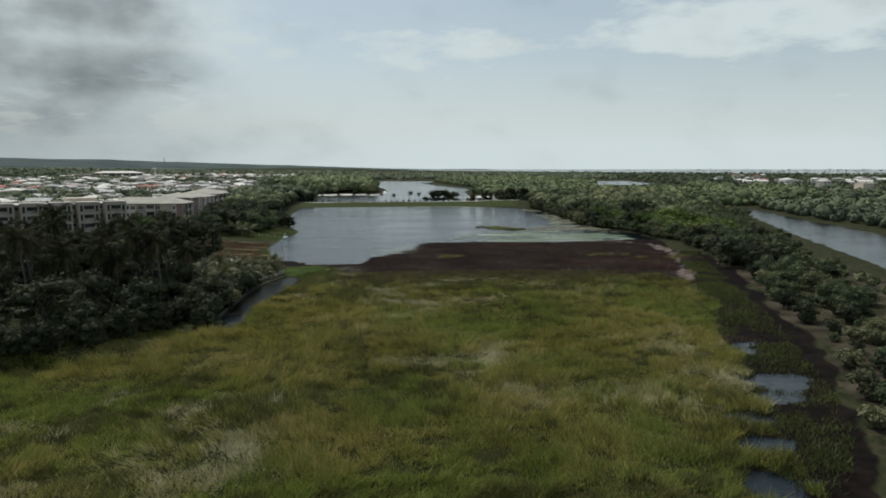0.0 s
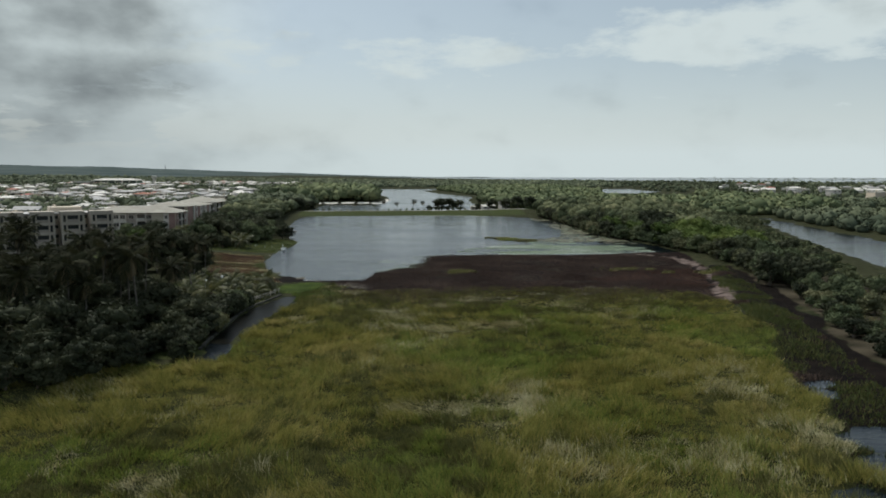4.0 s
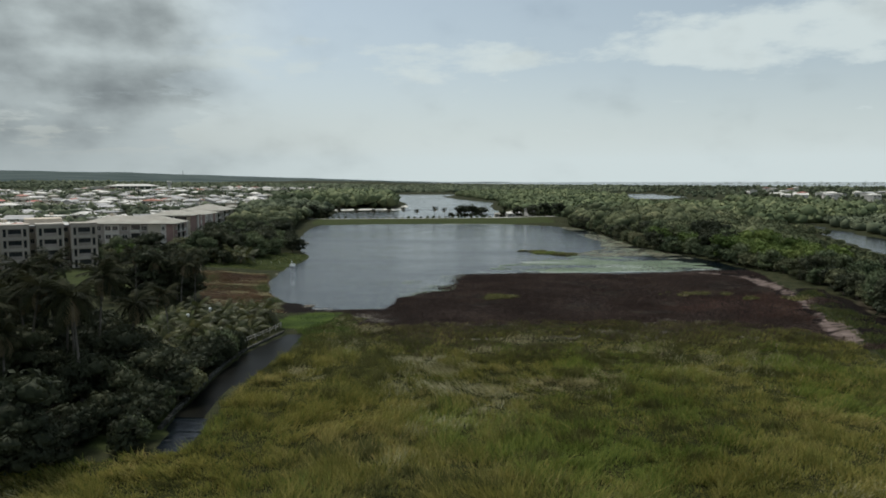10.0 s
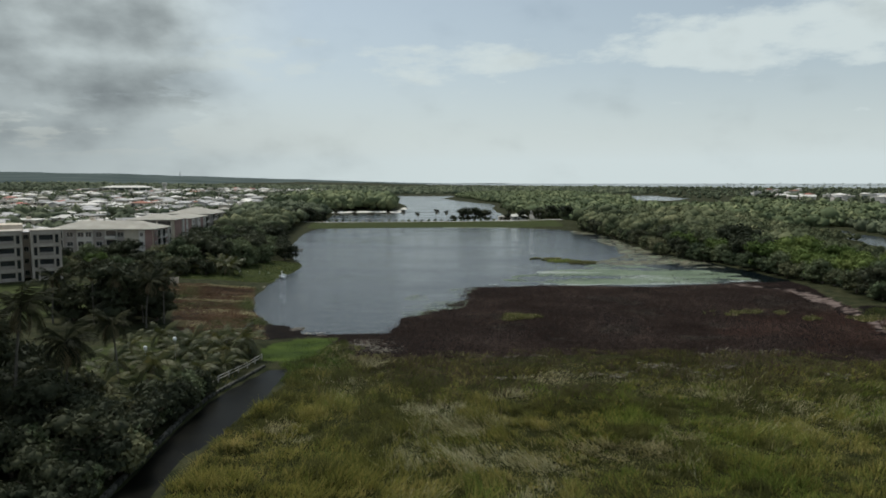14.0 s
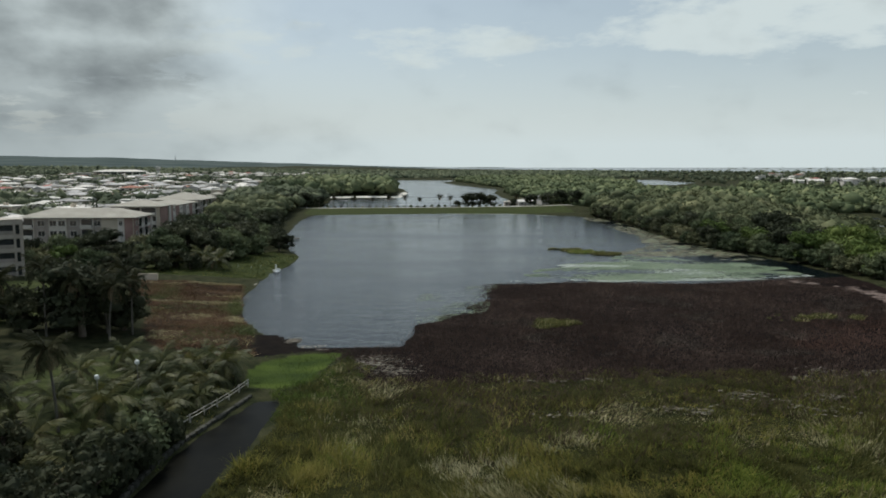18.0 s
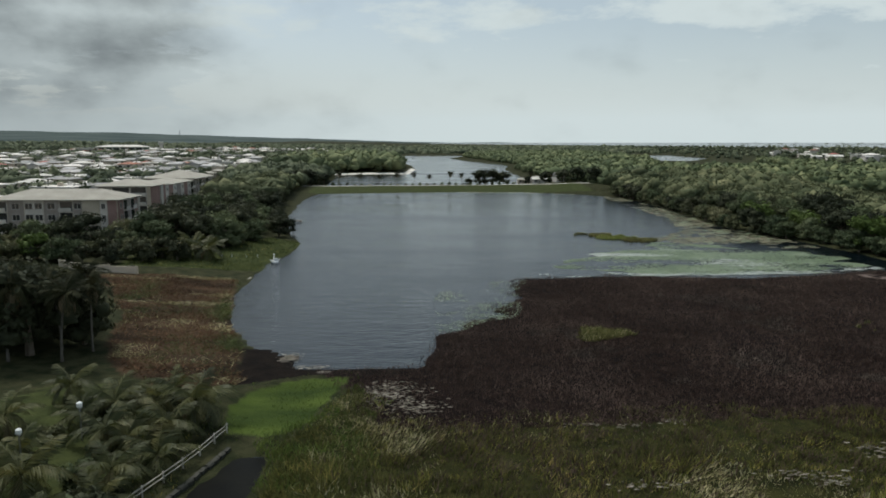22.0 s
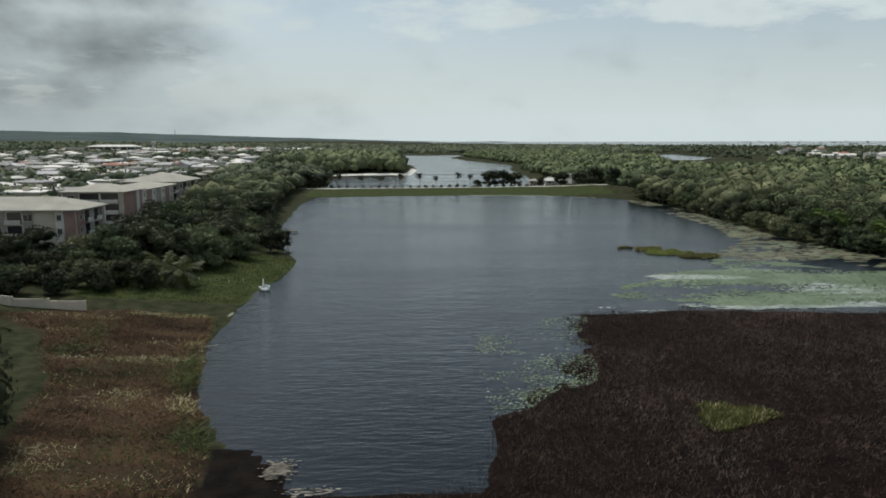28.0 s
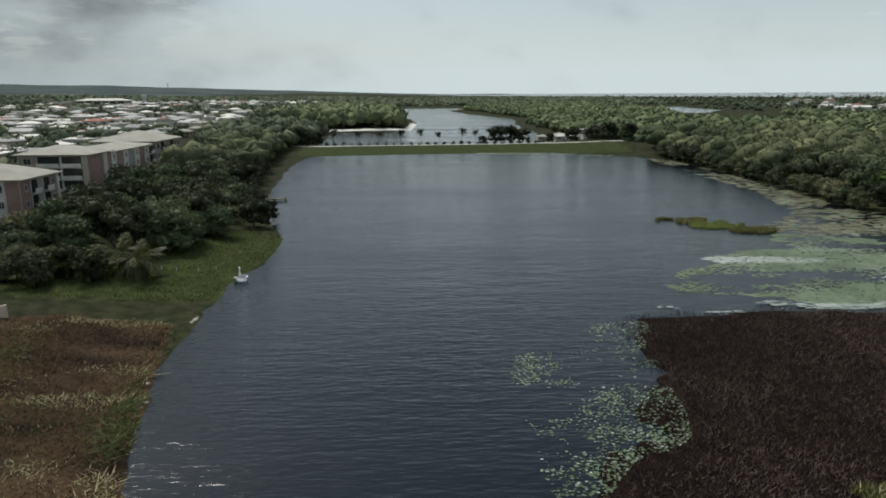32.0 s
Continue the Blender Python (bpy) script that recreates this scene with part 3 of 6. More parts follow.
M["ground"] = ground_material()
xs = spread_axis(-118, 128, 1.5, -4700, 4700, 1.10)
ys = np.concatenate([spread_axis(20, 330, 1.5, -900, 330, 1.25)[:-1], spread_axis(330, 620, 3.2, 330, 4750, 1.05)])
ys = np.unique(ys)
xs, ys = np.unique(xs), np.unique(ys)
me, X, Y = sheet("ground", xs, ys, height)
me.materials.append(M["ground"])
masks = {
    "marsh": step(signed(MARSH, X, Y), 3),
    "brown": np.maximum(step(signed(BROWN, X, Y), 3), step(signed([(-18, 206), (-16, 226), (-6, 240), (-4, 256), (4, 272), (104, 276), (96, 240), (0, 210)], X, Y), 2)),
    "field": step(signed(FIELD, X, Y), 4),
    "algae": step(signed(ALGAE, X, Y) + fbm2(X, Y, 5, 27, 3) * 1.6, 3.0),
    "scrub": step(signed([(110, 222), (92, 196), (84, 165), (75, 128), (66, 100), (54, 72), (44, 40), (60, 10), (104, 30), (122, 110), (120, 190)], X, Y) + fbm2(X, Y, 12, 28, 3) * 5, 6),
    "bay": np.maximum(step(signed(BAY, X, Y), 1.5), step(along(STREAM, X, Y) + fbm2(X, Y, 9, 18) * 2.5, 2.5)),
    "sand": np.maximum(step(signed(SPIT, X, Y), 10), 0.45 * step(np.abs(water_depth(X, Y) - 0.4) - 0.5, 1.0) * ((X < -20) & (Y > 215) & (Y < 300))),
    "pink": 0.62 * step(np.abs(along(PINK_LINE, X, Y)) + fbm2(X, Y, 7, 29, 3) * 2.5 - 2.6, 4),
    "lawn": np.maximum(step(signed([(-78, 272), (-46, 274), (-45, 318), (-56, 326), (-64, 300), (-80, 290)], X, Y), 5), np.maximum(step(signed([(-75, 514), (90, 518), (90, 580), (-75, 582)], X, Y), 6), step(np.minimum(signed([(-45, 136), (-34, 137), (-32, 127), (-37, 122), (-44, 126)], X, Y), np.minimum(signed([(-56, 150), (-38, 150), (-34, 184), (-50, 197), (-58, 186)], X, Y), signed([(-112, 205), (-78, 205), (-72, 232), (-84, 256), (-112, 250)], X, Y))), 5))),
}
for k, v in masks.items():
    at = me.attributes.new(k, "FLOAT", "POINT")
    at.data.foreach_set("value", v.astype(np.float32))
GX, GY = xs, ys
GZ = np.empty(len(xs) * len(ys) * 3, dtype=np.float32)
me.vertices.foreach_get("co", GZ)
GZ = GZ.reshape(len(ys), len(xs), 3)[:, :, 2].astype(float)


def lie(x, y):
    """Heights of the built ground."""
    x, y = np.asarray(x, float), np.asarray(y, float)
    i, j = np.clip(np.searchsorted(GX, x) - 1, 0, len(GX) - 2), np.clip(np.searchsorted(GY, y) - 1, 0, len(GY) - 2)
    u, v = np.clip((x - GX[i]) / (GX[i + 1] - GX[i]), 0, 1), np.clip((y - GY[j]) / (GY[j + 1] - GY[j]), 0, 1)
    return (GZ[j, i] * (1 - u) + GZ[j, i + 1] * u) * (1 - v) + (GZ[j + 1, i] * (1 - u) + GZ[j + 1, i + 1] * u) * v


def ground_z(x, y):
    return float(lie(x, y))


tagged(new("ground", me), "marsh, earth and grass round the lake", "ground", kind="structure")
wx = spread_axis(-200, 300, 60, -4700, 4700, 1.2)
wy = spread_axis(0, 700, 60, -900, 4750, 1.2)
me, X, Y = sheet("water", wx, wy, far_rise)
me.materials.append(M["water"])
tagged(new("water", me), "grey-blue rippled lake water", "water", kind="structure")


# ---------------- plants ----------------
def leaf_cards(centres, normals, size, r_):
    """Bent leaf cards round given points: two triangles each."""
    n = len(centres)
    a = np.cross(normals, r_.normal(size=(n, 3)))
    a /= np.linalg.norm(a, axis=1, keepdims=True) + 1e-9
    b = np.cross(normals, a)
    s_ = (size * r_.uniform(0.6, 1.4, n))[:, None]
    q = np.stack([centres - a * s_, centres - b * s_ * 0.55 + normals * s_ * 0.15, centres + a * s_, centres + b * s_ * 0.55 + normals * s_ * 0.15], 1)
    V = q.reshape(-1, 3)
    F = np.arange(4 * n).reshape(n, 4)
    return V, F


def ico(sub):
    bm = bmesh.new()
    bmesh.ops.create_icosphere(bm, subdivisions=sub, radius=1)
    V = np.array([v.co[:] for v in bm.verts])
    F = np.array([[v.index for v in f.verts] for f in bm.faces])
    bm.free()
    return V, F


ICO1, ICO2 = ico(1), ico(2)


def crown_mesh(name, mat, seed, rx, rz, zc, lobes, cards, size):
    """A crown of uneven lobes, each a rough core set about with leaf cards."""
    r_ = np.random.default_rng(seed)
    Vs, Fs, off = [], [], 0
    per = cards // lobes
    for k in range(lobes):
        ang, rad = r_.uniform(0, 6.283), math.sqrt(r_.uniform(0, 1)) * rx * 0.66
        up = r_.uniform(-0.8, 0.62) * rz * (1 - 0.35 * (rad / rx) ** 2)
        c = np.array([math.cos(ang) * rad, math.sin(ang) * rad, zc + up])
        lr = rx * r_.uniform(0.30, 0.50)
        sq = np.array([1, 1, r_.uniform(0.6, 0.85)])
        V, F = ICO1
        core = V * (0.62 + 0.22 * r_.uniform(-1, 1, (len(V), 1))) * lr * sq + c
        Vs.append(core), Fs.append(np.concatenate([F, F[:, 2:3]], 1) + off)
        off += len(core)
        d = r_.normal(size=(per, 3))
        d[:, 2] = np.abs(d[:, 2]) * 0.9 - 0.25
        d /= np.linalg.norm(d, axis=1, keepdims=True)
        p = c + d * lr * sq * r_.uniform(0.78, 1.16, (per, 1))
        nrm = d + r_.normal(size=d.shape) * 0.55
        nrm /= np.linalg.norm(nrm, axis=1, keepdims=True)
        V, F = leaf_cards(p, nrm, size, r_)
        Vs.append(V), Fs.append(F + off)
        off += len(V)
    return Vs, Fs


def quads_mesh(name, Vs, Fs, mat):
    """Joins pieces; the triangles given with a doubled corner are kept as triangles."""
    V, F = np.concatenate(Vs), np.concatenate(Fs)
    tri = F[:, 2] == F[:, 3]
    T = np.concatenate([F[tri][:, :3], F[~tri][:, [0, 1, 2]], F[~tri][:, [0, 2, 3]]])
    return mesh_np(name, V, T, mat)


def trunk_mesh(name, seed, h, r0, limbs, spread_):
    r_ = random.Random(seed)
    bm = bmesh.new()
    lean = Vector((r_.uniform(-0.1, 0.1), r_.uniform(-0.1, 0.1), 1))
    tube(bm, [lean * (h * k / 4) + Vector((0, 0, -0.4 if k == 0 else 0)) for k in range(5)], [r0 * (1.25 - 0.2 * k) for k in range(5)], 7)
    for k in range(limbs):
        a = 6.283 * k / limbs + r_.uniform(-0.4, 0.4)
        p0 = lean * h * r_.uniform(0.45, 0.85)
        p2 = p0 + Vector((math.cos(a) * spread_, math.sin(a) * spread_, spread_ * r_.uniform(0.5, 0.9)))
        p1 = p0.lerp(p2, 0.5) + Vector((0, 0, spread_ * 0.1))
        tube(bm, [p0, p1, p2], [r0 * 0.5, r0 * 0.34, r0 * 0.12], 5)
    return mesh_of(name, bm, "bark")


def tree(mat, seed, h, rx, rz, lobes, cards, size, label, kind_="tree"):
    """A broad-leaved tree or shrub at the origin."""
    top = new(kind_)
    Vs, Fs = crown_mesh("crown", mat, seed, rx, rz, h - rz, lobes, cards, size)
    part("trunk", trunk_mesh("trunk", seed, max(h - rz, 0.8), 0.035 * h + 0.04, 5, rx * 0.6), "bark", top)
    part("crown", quads_mesh("crown", Vs, Fs, mat), mat, top)
    return tagged(top, label, "tree" if kind_ == "tree" else "bush")


def frond_mesh(seed, length, droop):
    """A feather palm leaf: a bowed midrib with many narrow hanging leaflets."""
    r_ = random.Random(seed)
    bm = bmesh.new()
    n = 17
    pts = []
    for k in range(n + 1):
        s_ = k / n
        pts.append(Vector((length * (s_ - 0.12 * s_ * s_ * droop), 0, length * (0.42 * s_ - (0.30 + 0.55 * droop) * s_ * s_))))
    tube(bm, pts[::4] + [pts[-1]], [0.016, 0.013, 0.010, 0.007, 0.005, 0.003], 3)
    for k in range(2, n + 1):
        s_ = k / n
        w = length * (0.25 * math.sin(math.pi * min(s_ * 0.8 + 0.16, 1.0)) + 0.05) * r_.uniform(0.8, 1.15)
        fwd = (pts[k] - pts[k - 1]).normalized()
        for side in (-1, 1):
            tip = pts[k] + fwd * w * 0.7 + Vector((0, side * w * 0.85, -w * r_.uniform(0.35, 0.95)))
            a, b = pts[k - 1].lerp(pts[k], 0.05), pts[k - 1].lerp(pts[k], 0.75)
            vs = [bm.verts.new(v) for v in (a, b, ((a + b) / 2).lerp(tip, 0.55) + fwd * 0.034, tip)]
            bm.faces.new(vs if side > 0 else vs[::-1])
    return mesh_of("frond", bm, "frond", "frond_dry")


FRONDS = [frond_mesh(k, 1.0, d) for k, d in enumerate((0.3, 0.6, 0.9, 1.3))]
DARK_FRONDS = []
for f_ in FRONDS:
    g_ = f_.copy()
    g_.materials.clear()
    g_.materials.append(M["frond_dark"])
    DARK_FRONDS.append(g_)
DRY = []
for f_ in FRONDS[2:]:
    g_ = f_.copy()
    g_.materials.clear()
    g_.materials.append(M["frond_dry"])
    DRY.append(g_)


def palm(seed, h, length, fronds, label, dead=0, lean=0.12):
    """A coconut palm: ringed curved trunk, crown of fronds."""
    r_ = random.Random(seed)
    top = new("palm_tree")
    bm = bmesh.new()
    a = r_.uniform(0, 6.28)
    ax = Vector((math.cos(a), math.sin(a), 0))
    pts, rad = [], []
    for k in range(13):
        s_ = k / 12
        pts.append(Vector((0, 0, h * s_ - (0.4 if k == 0 else 0))) + ax * (lean * h * s_ * s_))
        rad.append((0.20 - 0.08 * s_) * (1.25 if k == 0 else 1) * (1.06 if k % 2 else 0.97) * min(1.0, 0.55 + h / 20))
    tube(bm, pts, rad, 8)
    part("trunk", bm, "palm_bark", top)
    head = pts[-1]
    for k in range(fronds + dead):
        dry = k >= fronds
        turn = k * 2.399 + r_.uniform(-0.2, 0.2)
        s_ = k / max(fronds - 1, 1)
        up = 62 - 95 * s_ if not dry else -62
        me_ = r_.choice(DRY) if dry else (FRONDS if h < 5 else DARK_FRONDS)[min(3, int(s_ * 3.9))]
        sc = length * r_.uniform(0.85, 1.1) * (0.75 if dry else 1)
        part("frond", me_, "frond", top, "dry brown hanging frond" if dry else "", at=Matrix.Translation(head) @ Matrix.Rotation(turn, 4, "Z") @ Matrix.Rotation(radians(-up * 0.7), 4, "Y") @ Matrix.Scale(sc, 4))
    if h > 4:
        b2 = bmesh.new()
        for k in range(5):
            a2 = 6.28 * k / 5
            bmesh.ops.create_icosphere(b2, subdivisions=1, radius=0.16, matrix=Matrix.Translation(head + Vector((0.28 * math.cos(a2), 0.28 * math.sin(a2), -0.25))))
        part("coconut_bunch", b2, "leaf_olive", top)
    return tagged(top, label, "palm")


def place(template, x, y, s_=1.0, turn=None, dz=0.0, group=""):
    ob = copy_thing(template, pose(x, y, ground_z(x, y) + dz, 0, 0, random.uniform(0, 360) if turn is None else turn))
    ob.scale = (s_, s_, s_ * random.uniform(0.92, 1.1))
    if group:
        tagged(ob, group=group)
    return ob


def scatter(poly, n, gap, seed, ok=None):
    """Points in an outline, no two nearer than gap."""
    r_ = np.random.default_rng(seed)
    P = np.array(poly)
    lo, hi = P.min(0), P.max(0)
    c = r_.uniform(lo, hi, (n * 30, 2))
    c = c[signed(poly, c[:, 0], c[:, 1]) < 0]
    if ok is not None:
        c = c[ok(c[:, 0], c[:, 1])]
    keep = []
    for p in c:
        if all((p[0] - q[0]) ** 2 + (p[1] - q[1]) ** 2 > gap * gap for q in keep):
            keep.append(p)
            if len(keep) >= n:
                break
    return keep


# ---- templates, which stand as the first of their kind
T = {}
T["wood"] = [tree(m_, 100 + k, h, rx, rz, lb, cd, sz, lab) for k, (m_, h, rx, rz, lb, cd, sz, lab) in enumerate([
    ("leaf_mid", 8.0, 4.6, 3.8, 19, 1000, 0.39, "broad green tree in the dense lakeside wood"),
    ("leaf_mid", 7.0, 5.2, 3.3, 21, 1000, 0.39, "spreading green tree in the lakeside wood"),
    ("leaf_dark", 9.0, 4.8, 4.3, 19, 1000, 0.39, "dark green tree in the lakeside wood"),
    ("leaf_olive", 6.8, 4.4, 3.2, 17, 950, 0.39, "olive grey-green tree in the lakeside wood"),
    ("leaf_bright", 7.8, 5.0, 3.6, 19, 1000, 0.39, "yellow-green tree in the lakeside wood, sunlight put into its leaf colour"),
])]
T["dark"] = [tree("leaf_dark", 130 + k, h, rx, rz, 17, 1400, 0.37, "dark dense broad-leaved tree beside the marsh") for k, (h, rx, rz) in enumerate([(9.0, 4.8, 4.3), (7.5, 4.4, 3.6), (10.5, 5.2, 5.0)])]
T["shrub"] = [tree(m_, 150 + k, h, rx, rz, 9, 700, 0.22, lab, "shrub") for k, (m_, h, rx, rz, lab) in enumerate([
    ("leaf_mid", 2.6, 2.0, 1.2, "rounded green shrub on the bank"), ("leaf_olive", 2.2, 1.9, 1.0, "low olive shrub on the bank"), ("leaf_dark", 3.0, 2.1, 1.4, "dark green shrub on the bank"), ("leaf_mid", 2.8, 2.0, 1.3, "leafy yellow-green shrub beside the canal")])]
T["palm"] = [palm(170 + k, h, ln, fr, lab, dead=dd) for k, (h, ln, fr, dd, lab) in enumerate([
    (12.5, 4.3, 18, 3, "tall coconut palm with a slender grey trunk"), (10.5, 4.0, 17, 4, "coconut palm with drooping fronds and grey trunk"), (14.0, 4.2, 18, 3, "very tall leaning coconut palm"), (2.4, 4.3, 15, 1, "young coconut palm with arching yellow-green fronds"), (1.2, 3.8, 13, 0, "low young coconut palm by the canal")])]
HOME = {}
for k, row in T.items():
    for o in row:
        HOME[o.name] = False


def plant(kind_, which, x, y, s_=1.0, dz=0.0):
    """The first one planted is the template itself; later ones are copies."""
    o = T[kind_][which % len(T[kind_])]
    if not HOME[o.name]:
        HOME[o.name] = True
        o.matrix_basis = pose(x, y, ground_z(x, y) + dz, 0, 0, random.uniform(0, 360))
        return o
    return place(o, x, y, s_, dz=dz)


def dry_land(x, y):
    return water_depth(x, y) > 1.5


# right bank wood: the trees by the water singly, the mass behind as one


def depth_in(poly, x, y):
    return -float(signed(poly, np.array([x]), np.array([y]))[0])


def low_by_river(x, y):
    """Growth is lower towards the river."""
    return np.clip((along(RIVER, x, y) - 4) / 52, 0.30, 1.0)


edge = []
EDGE = [(92, 490), (96, 448), (94, 388), (91.5, 345), (100, 318), (102, 296), (105, 272), (101, 226), (88, 178)]
for (ax, ay), (bx, by) in zip(EDGE, EDGE[1:]):
    n = max(1, int(math.hypot(bx - ax, by - ay) / 5.6))
    edge += [(ax + (bx - ax) * q / n + random.uniform(1.0, 3.5), ay + (by - ay) * q / n + random.uniform(-1, 1)) for q in range(n)]
for k, (x, y) in enumerate(edge):
    plant("wood", random.choice([0, 3, 3, 1, 2]), x, y, random.uniform(0.62, 0.95))
for k, (x, y) in enumerate(scatter([(x, y) for x, y in RIGHT_WOOD if y < 420] + [(180, 330)], 88, 5.0, 31, lambda x, y: (water_depth(x, y) > 1.0) & (along(RIVER, x, y) > 22) & (signed(RIGHT_WOOD, x, y) > -24) & (signed(RIGHT_WOOD, x, y) < -3.5))):
    inner = depth_in(RIGHT_WOOD, x, y)
    if y < 150 and inner < 8:
        plant("shrub", k, x, y, random.uniform(0.7, 1.4))
        continue
    s_ = random.uniform(0.9, 1.3) * float(low_by_river(x, y)) ** 0.7 * (0.8 if y < 190 else 1.0)
    bright = lattice(np.array([x]), np.array([y]), 40, 77)[0]
    which = 4 if (bright > 0.15 and y > 250) else random.choice([0, 0, 1, 2, 3])
    plant("wood", which, x, y, s_ * 1.15)
# left shore wood, between the lake and the flats
LEFT_WOOD = [(-57, 322), (-62, 345), (-68, 376), (-74, 420), (-79, 480), (-82, 535), (-104, 540), (-102, 470), (-101, 400), (-99, 365), (-84, 345), (-82, 300), (-66, 292)]
for k, (x, y) in enumerate(scatter(LEFT_WOOD[:4] + LEFT_WOOD[9:], 52, 6.0, 41)):
    plant("wood", random.choice([0, 2, 2, 1]), x, y, random.uniform(0.9, 1.25))
for x, y in ((-54, 330), (-57, 342), (-59.5, 352), (-63, 364), (-66, 380), (-68, 392), (-70.5, 405), (-52.5, 338), (-73, 424), (-75, 440)):
    plant("wood", 2, x, y, random.uniform(0.6, 0.85))
# dark trees at the marsh's edge
NEAR_LEFT = [(-40, 118), (-46, 106), (-56, 98), (-68, 88), (-100, 90), (-112, 140), (-108, 190), (-84, 192), (-72, 176), (-58, 150), (-50, 128)]
for k, (x, y) in enumerate(scatter(NEAR_LEFT, 46, 6.2, 51)):
    plant("dark", k, x, y, random.uniform(0.65, 1.0) * (0.8 if x > -52 else 1))
for x, y, s_ in ((-61, 206, 1.15), (-66, 213, 1.2), (-71, 208, 1.0), (-57, 212, 0.9), (-69, 222, 1.05), (-63, 221, 0.95), (-77, 214, 0.8)):
    plant("dark", int(x), x, y, s_)
for k, (x, y) in enumerate(scatter([(-124, 272), (-92, 266), (-76, 276), (-80, 306), (-92, 308), (-124, 305)], 14, 6.0, 55)):
    plant("wood", k, x, y, random.uniform(0.6, 0.9))
for k, (x, y) in enumerate(scatter([(-43, 136), (-60, 126), (-80, 130), (-84, 176), (-60, 172), (-48, 164)], 26, 5.2, 52)):
    plant("dark", k, x, y, random.uniform(0.55, 0.9))
for k, (x, y) in enumerate(scatter([(-42, 136), (-60, 126), (-80, 130), (-82, 156), (-60, 160), (-46, 156)], 20, 4.4, 53)):
    plant("palm", k % 3, x, y, random.uniform(0.75, 1.05))
for k, (x, y) in enumerate(scatter([(-33.5, 122), (-46, 128), (-62, 130), (-58, 160), (-46, 164), (-35, 158), (-34.5, 140)], 46, 2.6, 59, lambda x, y: (water_depth(x, y) > 0.6) & (np.hypot((x + 38) / 6.5, (y - 131) / 6.5) > 1))):
    plant("shrub", (2, 0, 2, 3, 1)[k % 5] if x > -44 else 2, x, y, random.uniform(0.8, 1.6))
# the thicket's hem along the marsh
for k in range(46):
    q = k / 45 * 5
    hx, hy = (float(np.interp(q, range(6), row_)) for row_ in ((-37, -39, -43, -50, -58, -72), (133, 119, 107, 100, 97, 82)))
    plant("shrub" if k % 3 else "dark", 2 if k % 3 else k, hx - random.uniform(0.5, 4.0), hy + random.uniform(-1.5, 2.5), random.uniform(0.8, 1.4) if k % 3 else random.uniform(0.45, 0.65))
# thicket between the flats and the field
for k, (x, y) in enumerate(scatter([(-118, 262), (-86, 268), (-72, 269), (-66, 280), (-72, 300), (-86, 312), (-104, 314), (-124, 305)], 62, 3.4, 56)):
    plant("shrub", (2, 1, 2, 0)[k % 4], x, y, random.uniform(1.0, 1.9))
# tall palms among the dark trees
for x, y, k, s_ in ((-61, 160, 2, 1.0), (-75, 160, 0, 1.1), (-56, 204, 1, 0.8), (-58.5, 209, 0, 0.8), (-62, 203, 1, 0.85), (-54.5, 209, 1, 0.75), (-66, 205, 0, 0.85), (-59, 216, 1, 0.8), (-73, 204, 1, 0.8), (-90, 150, 1, 1.0), (-48, 158, 1, 0.85), (-72, 140, 0, 1.0), (-46, 168, 1, 0.85), (-54, 150, 0, 0.9), (-62, 128, 1, 0.8), (-52.7, 138, 2, 0.97), (-56, 134, 0, 0.95), (-50, 144, 1, 1.05)):
    plant("palm", k, x, y, s_)
# young palms on the canal bank
for x, y, k, s_ in ((-34, 186, 3, 0.9), (-35.5, 182, 3, 1.0), (-34.5, 177, 4, 1.1), (-36.5, 173, 3, 0.95), (-35.8, 168, 4, 1.0), (-38.5, 188, 3, 0.9), (-40, 180, 3, 1.0), (-36.5, 170, 4, 1.1), (-42, 170, 3, 1.15), (-45, 162, 3, 1.1), (-40, 161, 4, 1.0), (-48, 172, 3, 1.0), (-44, 184, 3, 0.8), (-42, 190, 4, 1.0), (-50, 182, 3, 0.9), (-38, 192, 4, 1.1), (-38, 164, 3, 0.9), (-39, 157, 3, 1.0), (-43, 155, 4, 1.1), (-47, 154, 3, 1.0), (-51, 162, 3, 1.05), (-46, 177, 4, 1.0), (-53, 172, 3, 1.0), (-48, 190, 3, 0.9), (-37.5, 179, 3, 0.9), (-41.5, 186, 3, 1.0)):
    plant("palm", k, x, y, s_ * 0.82)
for x, y, k, s_ in ((-62, 284, 3, 1.2), (-66, 288, 3, 1.1), (-70, 284, 4, 1.3)):
    plant("palm", k, x, y, s_)
for k, (x, y) in enumerate(scatter([(-34, 122), (-52, 128), (-50, 196), (-36, 196), (-33, 165)], 30, 3.0, 57, lambda x, y: water_depth(x, y) > 2)):
    plant("shrub", k, x, y, random.uniform(0.35, 0.75))
for k, (x, y) in enumerate(scatter([(70, 130), (58, 88), (50, 66), (44, 40), (70, 40), (80, 90), (96, 160), (100, 205), (92, 190), (84, 165)], 105, 2.6, 58, lambda x, y: (along(STREAM, x, y) > 1.5) & (water_depth(x, y) > 0.8))):
    plant("shrub", (0, 1, 2)[k % 3], x, y, random.uniform(0.4, 1.35))
# bushes leaning over the canal's wall
for k in range(19):
    y = 123 + k * 2.4
    plant("shrub", (2, 0, 2, 2)[k % 4], float(np.interp(y, [123, 136, 144, 152, 160, 168], [-34.4, -35.2, -35.5, -35.6, -35.6, -35.2])) + random.uniform(-0.6, 0.5), y, random.uniform(0.95, 1.5))
for k, (x, y) in enumerate(((-37.2, 141), (-37.4, 146.5), (-41, 148))):
    plant("dark", k, x, y, random.uniform(0.55, 0.78))
